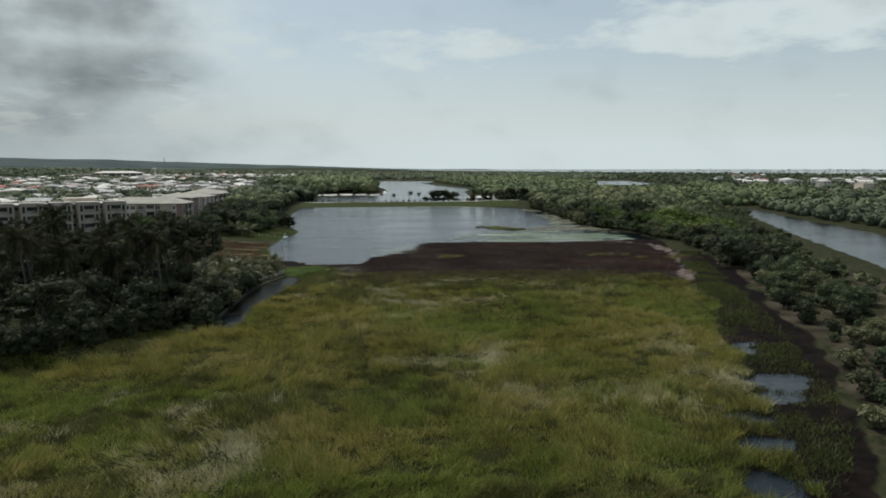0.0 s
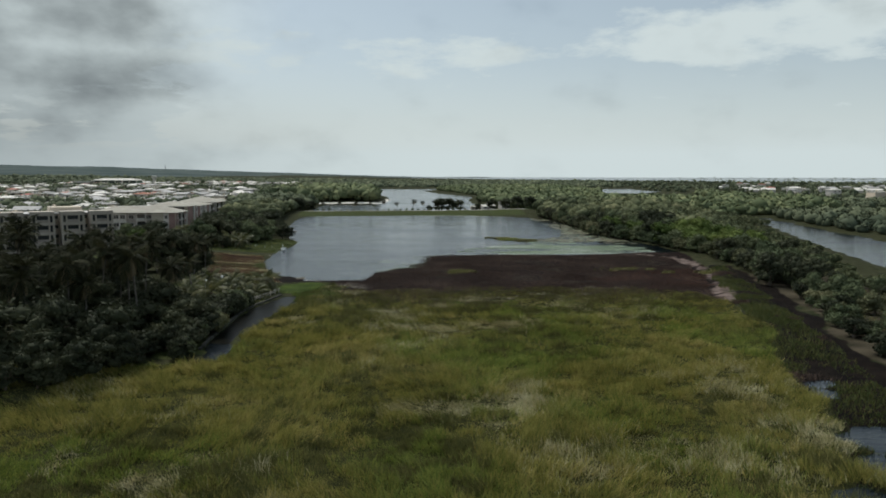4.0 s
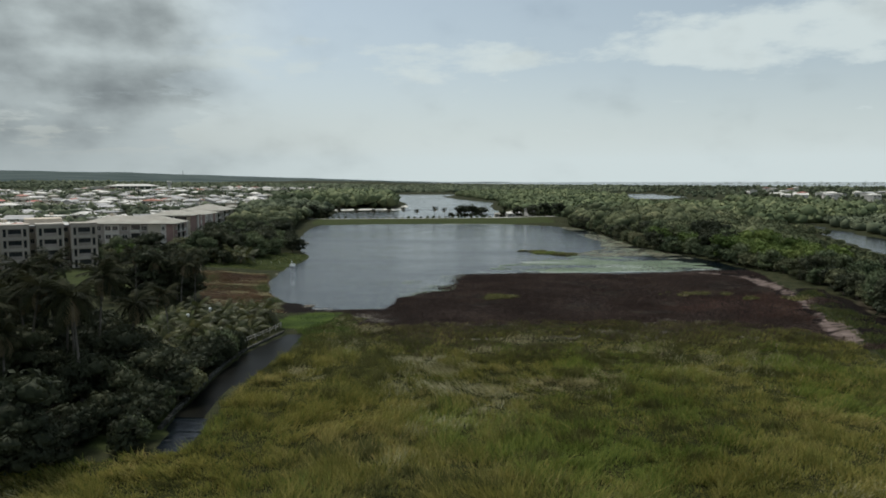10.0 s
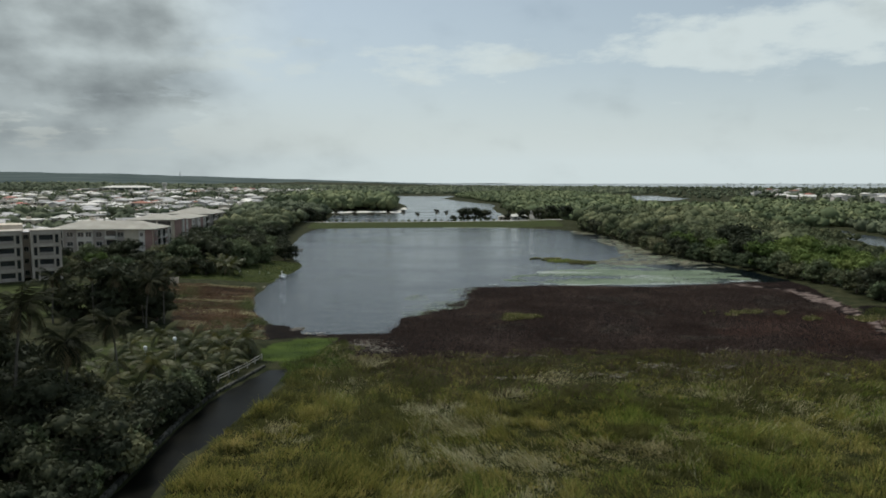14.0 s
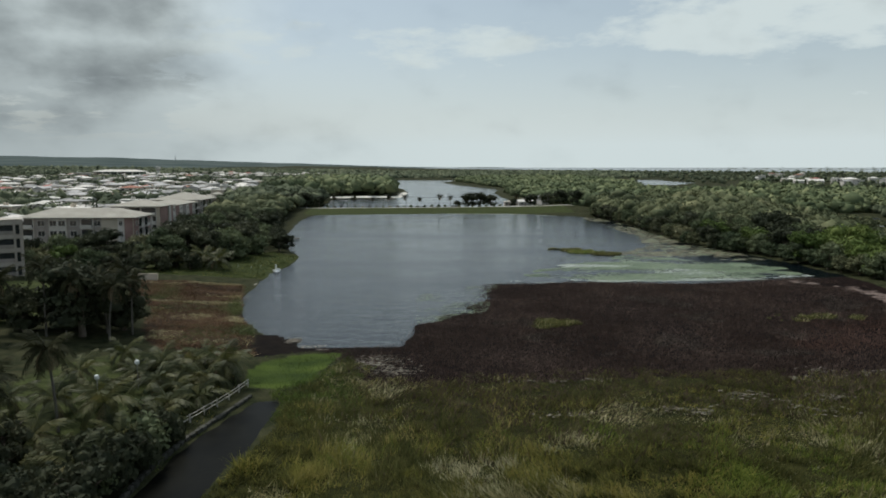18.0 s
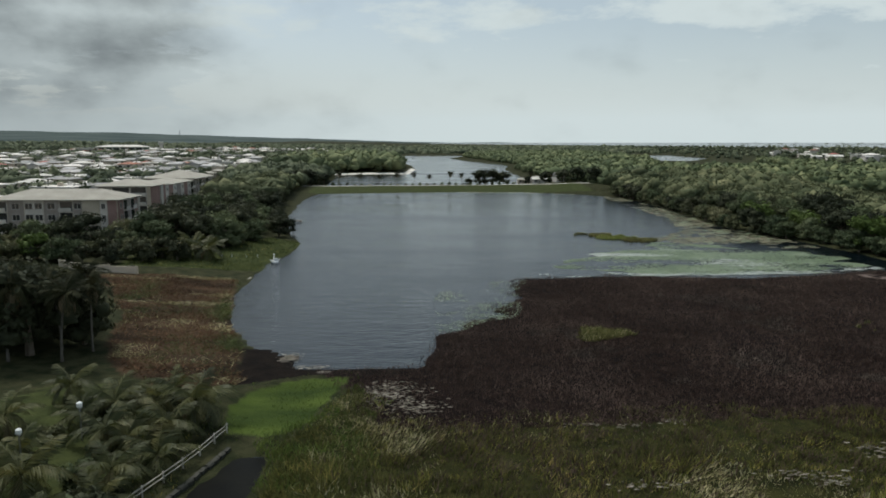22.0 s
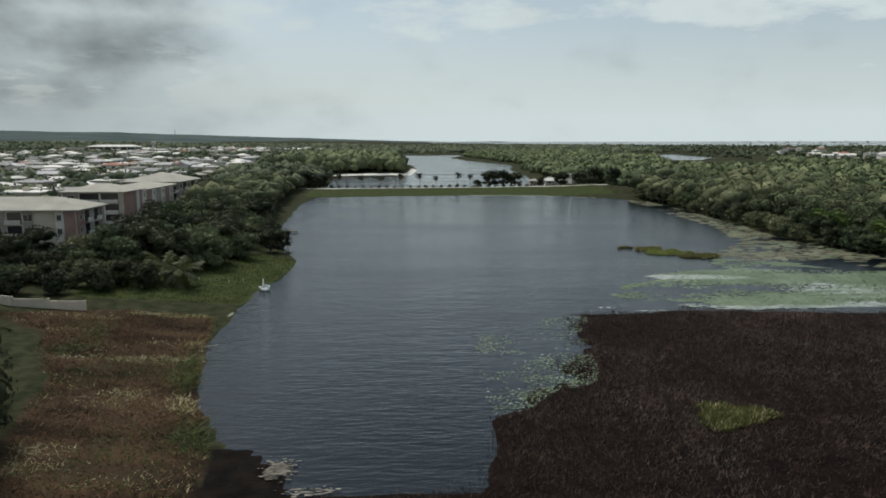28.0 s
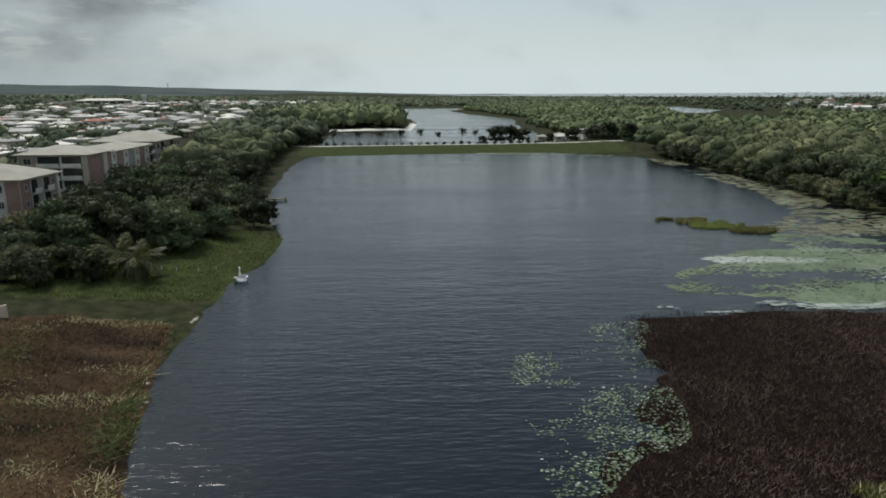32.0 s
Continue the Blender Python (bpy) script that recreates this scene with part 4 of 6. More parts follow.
# causeway palms, shrubs and its big tree
for k, x in enumerate((-63, -50, -37, -26, -14, -4, 8, 16, 62, 74)):
    plant("palm", 1, x, 566 + (k % 3) * 2, random.uniform(0.55, 0.75))
for k in range(26):
    plant("shrub", k, -66 + k * 4.6, 562 + (k % 2), random.uniform(0.55, 0.8))
for x, y, s_ in ((30, 592, 1.25), (38, 590, 1.35), (46, 592, 1.1), (22, 590, 0.6), (72, 575, 1.0), (82, 570, 1.1), (92, 572, 1.2), (100, 560, 1.1), (-72, 566, 1.0), (-80, 560, 1.2), (-86, 552, 1.2), (-78, 574, 0.9), (62, 590, 0.7)):
    plant("wood", 2, x, y, s_)


# far woods: more trees than one could count
def far_woods(name, poly, gap, seed, mat, size, ok=None, rise=0.55, per=16, card=0.30, low=None):
    r_ = np.random.default_rng(seed)
    P = np.array(poly)
    lo, hi = P.min(0), P.max(0)
    nx, ny = int((hi[0] - lo[0]) / gap) + 1, int((hi[1] - lo[1]) / gap) + 1
    gx, gy = np.meshgrid(np.arange(nx) * gap + lo[0], np.arange(ny) * gap + lo[1])
    c = np.stack([gx.ravel(), gy.ravel()], 1) + r_.uniform(-0.5, 0.5, (nx * ny, 2)) * gap
    c = c[(signed(poly, c[:, 0], c[:, 1]) < 0) & (water_depth(c[:, 0], c[:, 1]) > 3)]
    if ok is not None:
        c = c[ok(c[:, 0], c[:, 1])]
    n = len(c)
    V, F = ICO1
    s_ = size * np.clip(np.exp(r_.normal(0, 0.25, n)), 0.5, 1.5) * (low(c[:, 0], c[:, 1]) if low else 1.0)
    z = lie(c[:, 0], c[:, 1])
    jit = 1 + 0.48 * r_.uniform(-1, 1, (n, len(V), 1))
    A = V[None] * jit * s_[:, None, None] * np.array([1, 1, 0.8])
    A[:, :, 0] += c[:, 0, None]
    A[:, :, 1] += c[:, 1, None]
    A[:, :, 2] += (z + s_ * rise)[:, None]
    Fa = (F[None] + (np.arange(n) * len(V))[:, None, None]).reshape(-1, 3)
    # leaf cards on every crown
    d = r_.normal(size=(n, per, 3))
    d[:, :, 2] = np.abs(d[:, :, 2])
    d /= np.linalg.norm(d, axis=2, keepdims=True)
    ctr = d * s_[:, None, None] * np.array([1.02, 1.02, 0.84])
    ctr[:, :, 0] += c[:, 0, None]
    ctr[:, :, 1] += c[:, 1, None]
    ctr[:, :, 2] += (z + s_ * rise)[:, None]
    nr = d + r_.normal(size=d.shape) * 0.5
    nr /= np.linalg.norm(nr, axis=2, keepdims=True)
    Vc, Fc = leaf_cards(ctr.reshape(-1, 3), nr.reshape(-1, 3), size * card, r_)
    Fc = np.concatenate([Fc[:, [0, 1, 2]], Fc[:, [0, 2, 3]]]) + n * len(V)
    me_ = mesh_np(name, np.concatenate([A.reshape(-1, 3), Vc]), np.concatenate([Fa, Fc]), mat)
    return tagged(new(name, me_), "far green woodland canopy of many crowns", "woods", kind="stuff")


# distance haze painted in: far leaves lifted, bank_leaf greyed with extra blue
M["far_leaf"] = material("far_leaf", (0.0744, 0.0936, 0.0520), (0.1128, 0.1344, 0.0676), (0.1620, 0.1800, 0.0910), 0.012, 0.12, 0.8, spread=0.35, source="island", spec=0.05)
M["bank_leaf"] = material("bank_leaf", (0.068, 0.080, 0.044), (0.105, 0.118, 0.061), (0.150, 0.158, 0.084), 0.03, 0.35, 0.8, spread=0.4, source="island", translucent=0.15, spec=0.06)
M["far_leaf_dark"] = material("far_leaf_dark", (0.0650, 0.0800, 0.0513), (0.0975, 0.1125, 0.0675), (0.1350, 0.1475, 0.0891), 0.01, 0.12, 0.8, spread=0.3, source="island", spec=0.05)
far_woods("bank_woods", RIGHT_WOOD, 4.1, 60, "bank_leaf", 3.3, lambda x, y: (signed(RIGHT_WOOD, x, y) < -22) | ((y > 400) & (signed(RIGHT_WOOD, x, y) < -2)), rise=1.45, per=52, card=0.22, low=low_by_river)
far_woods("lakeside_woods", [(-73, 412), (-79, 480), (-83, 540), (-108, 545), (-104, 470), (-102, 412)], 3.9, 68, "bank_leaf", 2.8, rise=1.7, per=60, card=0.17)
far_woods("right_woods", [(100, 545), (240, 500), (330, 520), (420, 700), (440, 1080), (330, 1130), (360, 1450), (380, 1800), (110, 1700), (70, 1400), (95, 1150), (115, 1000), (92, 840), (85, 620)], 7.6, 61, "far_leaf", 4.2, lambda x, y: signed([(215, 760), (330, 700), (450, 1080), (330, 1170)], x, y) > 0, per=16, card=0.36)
far_woods("river_woods", [(262, 500), (232, 372), (216, 285), (196, 220), (176, 150), (150, 60), (420, 60), (520, 500), (420, 690), (330, 520)], 7.4, 62, "far_leaf_dark", 3.6, per=24, card=0.32)
far_woods("point_woods", [(-150, 755), (-84, 752), (-32, 775), (-28, 840), (-34, 960), (-70, 1150), (-160, 1150)], 7.0, 63, "far_leaf", 5.5, rise=1.1, per=30, card=0.2)
far_woods("shore_woods", [(-84, 545), (-76, 590), (-84, 720), (-140, 746), (-150, 640), (-132, 545)], 6.5, 64, "far_leaf_dark", 3.8, rise=1.0, per=24, card=0.24)
far_woods("town_woods", [(-135, 330), (-118, 540), (-160, 760), (-150, 1150), (-60, 1350), (-110, 1650), (-560, 1700), (-900, 1300), (-560, 650), (-330, 420), (-170, 300)], 17, 65, "far_leaf_dark", 3.6)
far_woods("garden_trees", [(-136, 350), (-330, 420), (-330, 640), (-165, 640), (-142, 470)], 11.5, 69, "far_leaf_dark", 3.6, rise=0.9, per=26, card=0.24)
far_woods("right_town_woods", [(420, 690), (520, 500), (620, 420), (1500, 1000), (2300, 1700), (1300, 2550), (760, 2900), (560, 1700), (500, 1300), (440, 1080)], 36, 66, "far_leaf_dark", 4.0)
far_woods("distant_woods", [(-1500, 1900), (-700, 1900), (-560, 2060), (-110, 1680), (100, 1730), (380, 1810), (560, 1730), (760, 2700), (560, 2800), (-1500, 2800)], 24, 67, "far_leaf_dark", 7, rise=0.1, per=8)


# the far country, so distant that it shows as a ridge with painted haze
def backdrop():
    mt = bpy.data.materials.new("far_haze")
    mt.use_nodes = True
    tr = mt.node_tree
    bs = tr.nodes["Principled BSDF"]
    bs.inputs["Roughness"].default_value = 1.0
    bs.inputs["Specular IOR Level"].default_value = 0.0
    g_ = tr.nodes.new("ShaderNodeNewGeometry")
    mp = tr.nodes.new("ShaderNodeMapping")
    mp.inputs["Scale"].default_value = (1, 1, 8)
    nz = tr.nodes.new("ShaderNodeTexNoise")
    nz.inputs["Scale"].default_value, nz.inputs["Detail"].default_value = 0.004, 7
    rp = tr.nodes.new("ShaderNodeValToRGB")
    rp.color_ramp.elements[0].position, rp.color_ramp.elements[1].position = 0.35, 0.65
    # haze painted as a blue-grey ramp, which also feeds a faint glow
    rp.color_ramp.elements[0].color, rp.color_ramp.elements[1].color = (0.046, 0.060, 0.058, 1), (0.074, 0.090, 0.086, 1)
    tr.links.new(g_.outputs["Position"], mp.inputs[0]), tr.links.new(mp.outputs[0], nz.inputs["Vector"])
    tr.links.new(nz.outputs["Fac"], rp.inputs[0])
    tr.links.new(rp.outputs[0], bs.inputs["Base Color"])
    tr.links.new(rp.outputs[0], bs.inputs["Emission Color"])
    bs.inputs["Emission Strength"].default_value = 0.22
    M["far_haze"] = mt
    n, rows = 220, 14
    V = []
    for k in range(n):
        a = radians(-75 + 93 * k / (n - 1))
        fade = min(1.0, (n - 1 - k) / 26)
        for q in range(rows):
            s_ = q / (rows - 1)
            r_ = 2650 + 1900 * s_
            x, y = math.sin(a) * r_, math.cos(a) * r_
            lf = min(max((-math.degrees(a) + 2) / 24, 0), 1)
            top_ = (22 + 42 * lf ** 1.5 + (24 * lf + 3) * float(fbm2(x, y, 1500, 91, 4)) + 2.0 * float(fbm2(x, y, 120, 92, 3)) + 22 * lf * s_) * s_ ** 0.6
            V.append((x, y, max(top_, 0) * fade - 2 + 6 * s_ * fade))
    V = np.array(V)
    i = (np.arange(n - 1)[:, None] * rows + np.arange(rows - 1)[None, :]).ravel()
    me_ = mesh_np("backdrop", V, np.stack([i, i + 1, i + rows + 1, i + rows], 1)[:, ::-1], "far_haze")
    tagged(new("backdrop", me_), "far hills on the horizon with painted haze", "hills", kind="structure")


backdrop()


# ---------------- flats and houses ----------------
def hip_roof(x0, x1, y0, y1, z, rise, over, thick=0.25):
    """A hipped roof with an overhang and a fascia."""
    bm = bmesh.new()
    a, b, c, d = x0 - over, x1 + over, y0 - over, y1 + over
    h = min(b - a, d - c) / 2
    if b - a > d - c:
        r0, r1 = (a + h, (c + d) / 2), (b - h, (c + d) / 2)
    else:
        r0, r1 = ((a + b) / 2, c + h), ((a + b) / 2, d - h)
    lo = [bm.verts.new((x, y, z)) for x, y in ((a, c), (b, c), (b, d), (a, d))]
    up = [bm.verts.new((x, y, z + thick)) for x, y in ((a, c), (b, c), (b, d), (a, d))]
    p, q = bm.verts.new((*r0, z + thick + rise)), bm.verts.new((*r1, z + thick + rise))
    bm.faces.new(lo[::-1])
    for k in range(4):
        bm.faces.new((lo[k], lo[(k + 1) % 4], up[(k + 1) % 4], up[k]))
    if b - a > d - c:
        for f_ in ((up[0], up[1], q, p), (up[1], up[2], q), (up[2], up[3], p, q), (up[3], up[0], p)):
            bm.faces.new(f_)
    else:
        for f_ in ((up[0], up[1], p), (up[1], up[2], q, p), (up[2], up[3], q), (up[3], up[0], p, q)):
            bm.faces.new(f_)
    return bm


def gable_roof(x0, x1, y0, y1, z, rise, over, thick=0.18):
    bm = bmesh.new()
    a, b, c, d = x0 - over, x1 + over, y0 - over, y1 + over
    m_ = (c + d) / 2
    prof = [(c, z), (d, z), (d, z + thick), (m_, z + rise + thick), (c, z + thick)]
    l_ = [bm.verts.new((a, y, zz)) for y, zz in prof]
    r_ = [bm.verts.new((b, y, zz)) for y, zz in prof]
    bm.faces.new(l_[::-1]), bm.faces.new(r_)
    for k in range(5):
        bm.faces.new((l_[k], l_[(k + 1) % 5], r_[(k + 1) % 5], r_[k]))
    return bm


def on_side(side, x0, x1, y0, y1, u0, u1, out0, out1, z0, z1):
    """A box on a facade: S is the south face (u along x), E the east face (u along y)."""
    if side == "S":
        return boxed(x0 + u0, x0 + u1, y0 - out1, y0 - out0, z0, z1)
    return boxed(x1 + out0, x1 + out1, y0 + u0, y0 + u1, z0, z1)


def add_window(top, side, dims, u0, u1, z0, z1, frame_mat="wall_white"):
    """A window set in a proud frame, with glass behind it and a sill."""
    w = 0.09
    bm = bmesh.new()
    for a, b, c, d in ((u0 - w, u1 + w, z0 - w, z0), (u0 - w, u1 + w, z1, z1 + w), (u0 - w, u0, z0, z1), (u1, u1 + w, z0, z1), ((u0 + u1) / 2 - 0.03, (u0 + u1) / 2 + 0.03, z0, z1)):
        x0, x1, y0, y1 = dims
        if side == "S":
            box(bm, x0 + a, x0 + b, y0 - 0.10, y0 - 0.002, c, d)
        else:
            box(bm, x1 + 0.002, x1 + 0.10, y0 + a, y0 + b, c, d)
    win = part("window", bm, frame_mat, top)
    part("pane", on_side(side, *dims, u0, u1, 0.004, 0.03, z0, z1), "glass_dark", win)
    part("sill", on_side(side, *dims, u0 - 0.2, u1 + 0.2, 0.105, 0.20, z0 - 0.16, z0 - 0.09), "concrete", win)


def add_balcony(top, side, dims, u0, u1, zf, hgt=3.0):
    """A dark plate for the opening's shade, behind a white parapet and its slab."""
    part("opening", on_side(side, *dims, u0 + 0.1, u1 - 0.1, 0.004, 0.02, zf + 0.1, zf + hgt - 0.45), "glass_dark", top, "dark plate standing for the shaded balcony recess")
    slab = part("balcony", on_side(side, *dims, u0, u1, 0.022, 0.9, zf - 0.12, zf + 0.06), "wall_white", top, "white balcony slab with parapet")
    part("parapet", on_side(side, *dims, u0, u1, 0.80, 0.9, zf + 0.062, zf + 1.0), "wall_white", slab)


def block(name, label, dims, z0, z1, wall, roof, facades, floors=3):
    """One building: body, roof, proud wall panels, windows and balconies by storeys."""
    x0, x1, y0, y1 = dims
    top = new(name)
    part("wall", boxed(x0, x1, y0, y1, z0 - 1.5, z1), wall, top)
    if roof[0] == "hip":
        part("roof", hip_roof(x0, x1, y0, y1, z1 + 0.003, roof[2], roof[3]), roof[1], top, "pale tan hipped roof")
    else:
        part("roof", boxed(x0 - 0.15, x1 + 0.15, y0 - 0.15, y1 + 0.15, z1 + 0.003, z1 + 0.35), roof[1], top, "flat roof slab with upstand")
        part("upstand", boxed(x0 + 1, x1 - 1, y0 + 1, y1 - 1, z1 + 0.352, z1 + 0.6), "roof_grey", top)
    fh = (z1 - z0) / floors
    for side, cols in facades.items():
        for u0, u1, what, mat_ in cols:
            if mat_:
                part("wall_panel", on_side(side, *dims, u0, u1, 0.002, 0.16 if what != "fin" else 0.6, z0 - 1.4, z1 - 0.02), mat_, top)
            d2 = dims
            if mat_:
                o = 0.162 if what != "fin" else 0.602
                d2 = (x0, x1, y0 - o, y1) if side == "S" else (x0, x1 + o, y0, y1)
                if side == "E":
                    d2 = (x0, x1 + o, y0, y1)
            for k in range(floors):
                zf = z0 + fh * k
                if what == "win":
                    n = max(1, round((u1 - u0) / 3.2))
                    for q in range(n):
                        c = u0 + (u1 - u0) * (q + 0.5) / n
                        add_window(top, side, d2, c - 1.0, c + 1.0, zf + 0.85, zf + 2.4)
                elif what == "slit":
                    c = (u0 + u1) / 2
                    add_window(top, side, d2, c - 0.5, c + 0.5, zf + 0.9, zf + 2.2)
                elif what == "balc":
                    add_balcony(top, side, d2, u0 + 0.1, u1 - 0.1, zf + 0.15, fh)
    return tagged(top, label, "apartment building")


ZB = 3.0
block("apartment_building", "grey and cream three-storey flats with a tan hipped roof", (-131, -96.5, 317.5, 332), ZB, 12.6, "wall_cream", ("hip", "roof_tan", 2.6, 1.0), {
    "S": [(0.3, 4.0, "balc", "wall_white"), (4.2, 8.5, "win", "wall_grey"), (8.7, 14.0, "win", "wall_white"), (14.2, 18.2, "win", "wall_grey"), (18.4, 22.2, "balc", "wall_white"), (22.4, 24.6, "win", "wall_grey"), (24.8, 29.5, "", "wall_cream"), (29.7, 31.6, "slit", "wall_white"), (31.8, 34.3, "", "wall_mauve")],
    "E": [(0.2, 3.6, "slit", "wall_mauve"), (3.8, 6.6, "balc", "wall_white"), (6.8, 8.4, "", "wall_grey"), (8.6, 11.4, "balc", "wall_white"), (11.6, 13.6, "slit", "wall_mauve"), (13.7, 14.4, "fin", "wall_white")]})
block("apartment_building", "flats with a blank mauve end wall and white pilaster", (-127, -108.2, 373, 388), ZB, 13.0, "wall_cream", ("hip", "roof_tan", 2.2, 1.0), {
    "S": [(0.3, 5.0, "win", "wall_grey"), (5.2, 11.5, "balc", "wall_white"), (11.7, 17.5, "balc", "wall_white")],
    "E": [(0.2, 8.6, "", "wall_mauve"), (8.8, 11.2, "fin", "wall_white"), (11.4, 14.8, "", "wall_mauve")]})
block("apartment_building", "mauve and white flats with small windows", (-127, -110.2, 388.2, 427.5), ZB, 12.2, "wall_cream", ("hip", "roof_tan", 1.4, 0.7), {
    "E": [(0.5, 4.5, "slit", "wall_mauve"), (4.7, 8.5, "slit", "wall_white"), (8.7, 13.5, "", "wall_mauve"), (13.7, 17.5, "slit", "wall_white"), (17.7, 22.5, "", "wall_grey"), (22.7, 26.5, "slit", "wall_white"), (26.7, 31.0, "", "wall_mauve"), (31.2, 35, "slit", "wall_white"), (35.2, 39, "balc", "wall_white")]})
block("apartment_building", "end block of flats with a wide tan hipped roof", (-131, -109.6, 428, 453), ZB, 13.0, "wall_grey", ("hip", "roof_tan", 3.2, 1.2), {
    "S": [(12, 16, "win", "wall_white"), (16.2, 20.8, "", "wall_grey")],
    "E": [(0.3, 5, "win", "wall_grey"), (5.2, 9.5, "balc", "wall_white"), (9.7, 14.5, "win", "wall_mauve"), (14.7, 19, "balc", "wall_white"), (19.2, 24.5, "win", "wall_grey")]})


def tower_block():
    """The white four-storey block of stepped bays."""
    top = new("apartment_building")
    z0, z1 = ZB, 15.9
    part("wall", boxed(-178, -99.4, 268, 282, z0 - 1.5, z1 - 0.6), "wall_cream", top)
    part("roof", boxed(-178.3, -99.1, 267.7, 282.3, z1 - 0.597, z1 - 0.2), "roof_grey", top, "flat grey roof")
    part("roof_house", boxed(-118, -108, 271, 280, z1 - 0.198, z1 + 1.6), "wall_cream", top)
    for b in range(8):
        xr = -99.6 - b * 8.8
        bay = part("bay", boxed(xr - 7.0, xr, 261.5, 267.995, z0 - 1.5, z1 + 0.2), "wall_sand", top, "white projecting bay with framed openings")
        part("cap", boxed(xr - 7.15, xr + 0.15, 261.35, 267.99, z1 + 0.202, z1 + 0.55), "wall_sand", bay)
        dims = (xr - 7.0, xr, 261.5, 268)
        for k in range(4):
            zf = z0 + 3.2 * k + 0.2
            # openings and slots are flat dark plates that imitate the shade inside
            part("opening", on_side("S", *dims, 1.9, 5.1, 0.004, 0.03, zf + 0.15, zf + 2.3), "glass_dark", bay, "dark plate standing for the shaded bay opening")
            part("rail", on_side("S", *dims, 1.9, 5.1, 0.06, 0.16, zf + 0.15, zf + 1.0), "wall_grey", bay)
            part("ledge", on_side("S", *dims, 0.5, 6.5, 0.002, 0.35, zf + 2.45, zf + 2.75), "wall_sand", bay)
            for u in (0.65, 5.6):
                part("slot", on_side("S", *dims, u, u + 0.75, 0.004, 0.03, zf + 0.2, zf + 2.35), "glass_dark", bay)
            part("side_window", on_side("E", *dims, 2.4, 3.8, 0.004, 0.05, zf + 0.9, zf + 2.1), "glass_dark", bay)
            add_window(top, "S", (xr - 8.8, xr - 7.0, 268, 282), 0.4, 1.4, zf + 0.9, zf + 2.1)
        for u in (0.25, 1.5, 5.2, 6.5):
            part("fin", on_side("S", *dims, u, u + 0.28, 0.352, 0.6, z0 - 1.4, z1), "wall_sand", bay)
    c = Vector((-99.6, 261.5, 0))
    top.matrix_basis = Matrix.Translation(c) @ Matrix.Rotation(radians(30), 4, "Z") @ Matrix.Translation(-c)
    return tagged(top, "sand-coloured four-storey flats with stepped projecting bays", "apartment building")


tower_block()


def house(k, w, d, floors, roof, roof_mat, wall):
    """A small detached house at the origin."""
    top = new("house")
    h = 2.9 * floors + 0.3
    part("wall", boxed(-w / 2, w / 2, -d / 2, d / 2, -1.2, h), wall, top)
    if roof == "hip":
        part("roof", hip_roof(-w / 2, w / 2, -d / 2, d / 2, h + 0.003, 1.5, 0.6), roof_mat, top)
    elif roof == "gable":
        part("roof", gable_roof(-w / 2, w / 2, -d / 2, d / 2, h + 0.003, 1.6, 0.5), roof_mat, top)
    else:
        part("roof", boxed(-w / 2 - 0.3, w / 2 + 0.3, -d / 2 - 0.3, d / 2 + 0.3, h + 0.003, h + 0.45), roof_mat, top)
        part("water_tank", boxed(-1, 0.6, -1, 0.6, h + 0.452, h + 1.8), wall, top)
    dims = (-w / 2, w / 2, -d / 2, d / 2)
    for u in (w * 0.12, w * 0.66):
        part("window", on_side("S", *dims, u, u + w * 0.2, 0.004, 0.06, h - 1.9, h - 0.7), "glass_dark", top)
    part("window", on_side("E", *dims, d * 0.3, d * 0.6, 0.004, 0.06, h - 1.9, h - 0.7), "glass_dark", top)
    part("door", on_side("S", *dims, w * 0.42, w * 0.42 + 1.0, 0.004, 0.08, 0, 2.1), "wood_old", top)
    words = {"roof_white": "white", "roof_grey": "grey", "roof_tan": "tan", "roof_clay": "red-brown"}[roof_mat]
    return tagged(top, f"pale {'two-storey' if floors > 1 else 'single-storey'} house with a {words} {roof} roof", "house")


HOUSES = [house(k, *a) for k, a in enumerate([(12, 9, 2, "hip", "roof_white", "wall_white"), (10, 9, 2, "flat", "roof_white", "wall_white"), (14, 10, 1, "gable", "roof_white", "wall_white"), (11, 9, 2, "gable", "roof_grey", "wall_white"), (15, 11, 2, "hip", "roof_grey", "wall_cream"), (9, 8, 1, "hip", "roof_tan", "wall_cream"), (13, 10, 2, "hip", "roof_clay", "wall_white"), (18, 10, 2, "flat", "roof_white", "wall_cream")])]
USED = set()


def put_house(k, x, y, turn, s_=1.0):
    o = HOUSES[k]
    m_ = pose(x, y, ground_z(x, y), 0, 0, turn)
    if k not in USED:
        USED.add(k)
        o.matrix_basis = m_
        return o
    c = copy_thing(o, m_)
    c.scale = (s_, s_, s_)
    return c


TOWN = [(-140, 440), (-160, 350), (-290, 330), (-640, 800), (-760, 1300), (-760, 2000), (-230, 2000), (-90, 1450), (-170, 1080), (-165, 770), (-150, 560)]
CHOICE = [0, 0, 1, 1, 2, 2, 2, 3, 4, 5, 5, 7, 7, 0, 1, 2, 3, 4, 5, 7, 6]
TURNS = [0, 0, 12, 78, 90, 170, -20]
for k, (x, y) in enumerate(scatter(TOWN, 215, 15.0, 71, lambda x, y: (y < 820) & (x > -0.66 * y + 5))):
    put_house(random.choice(CHOICE), x, y, random.choice(TURNS), random.uniform(0.8, 1.15))
SEASIDE = scatter([(440, 720), (500, 540), (680, 540), (1300, 1150), (1500, 1700), (900, 2000), (640, 1500), (540, 1250)], 30, 30, 72) + scatter([(545, 950), (760, 880), (900, 1500), (680, 1600)], 26, 26, 74)
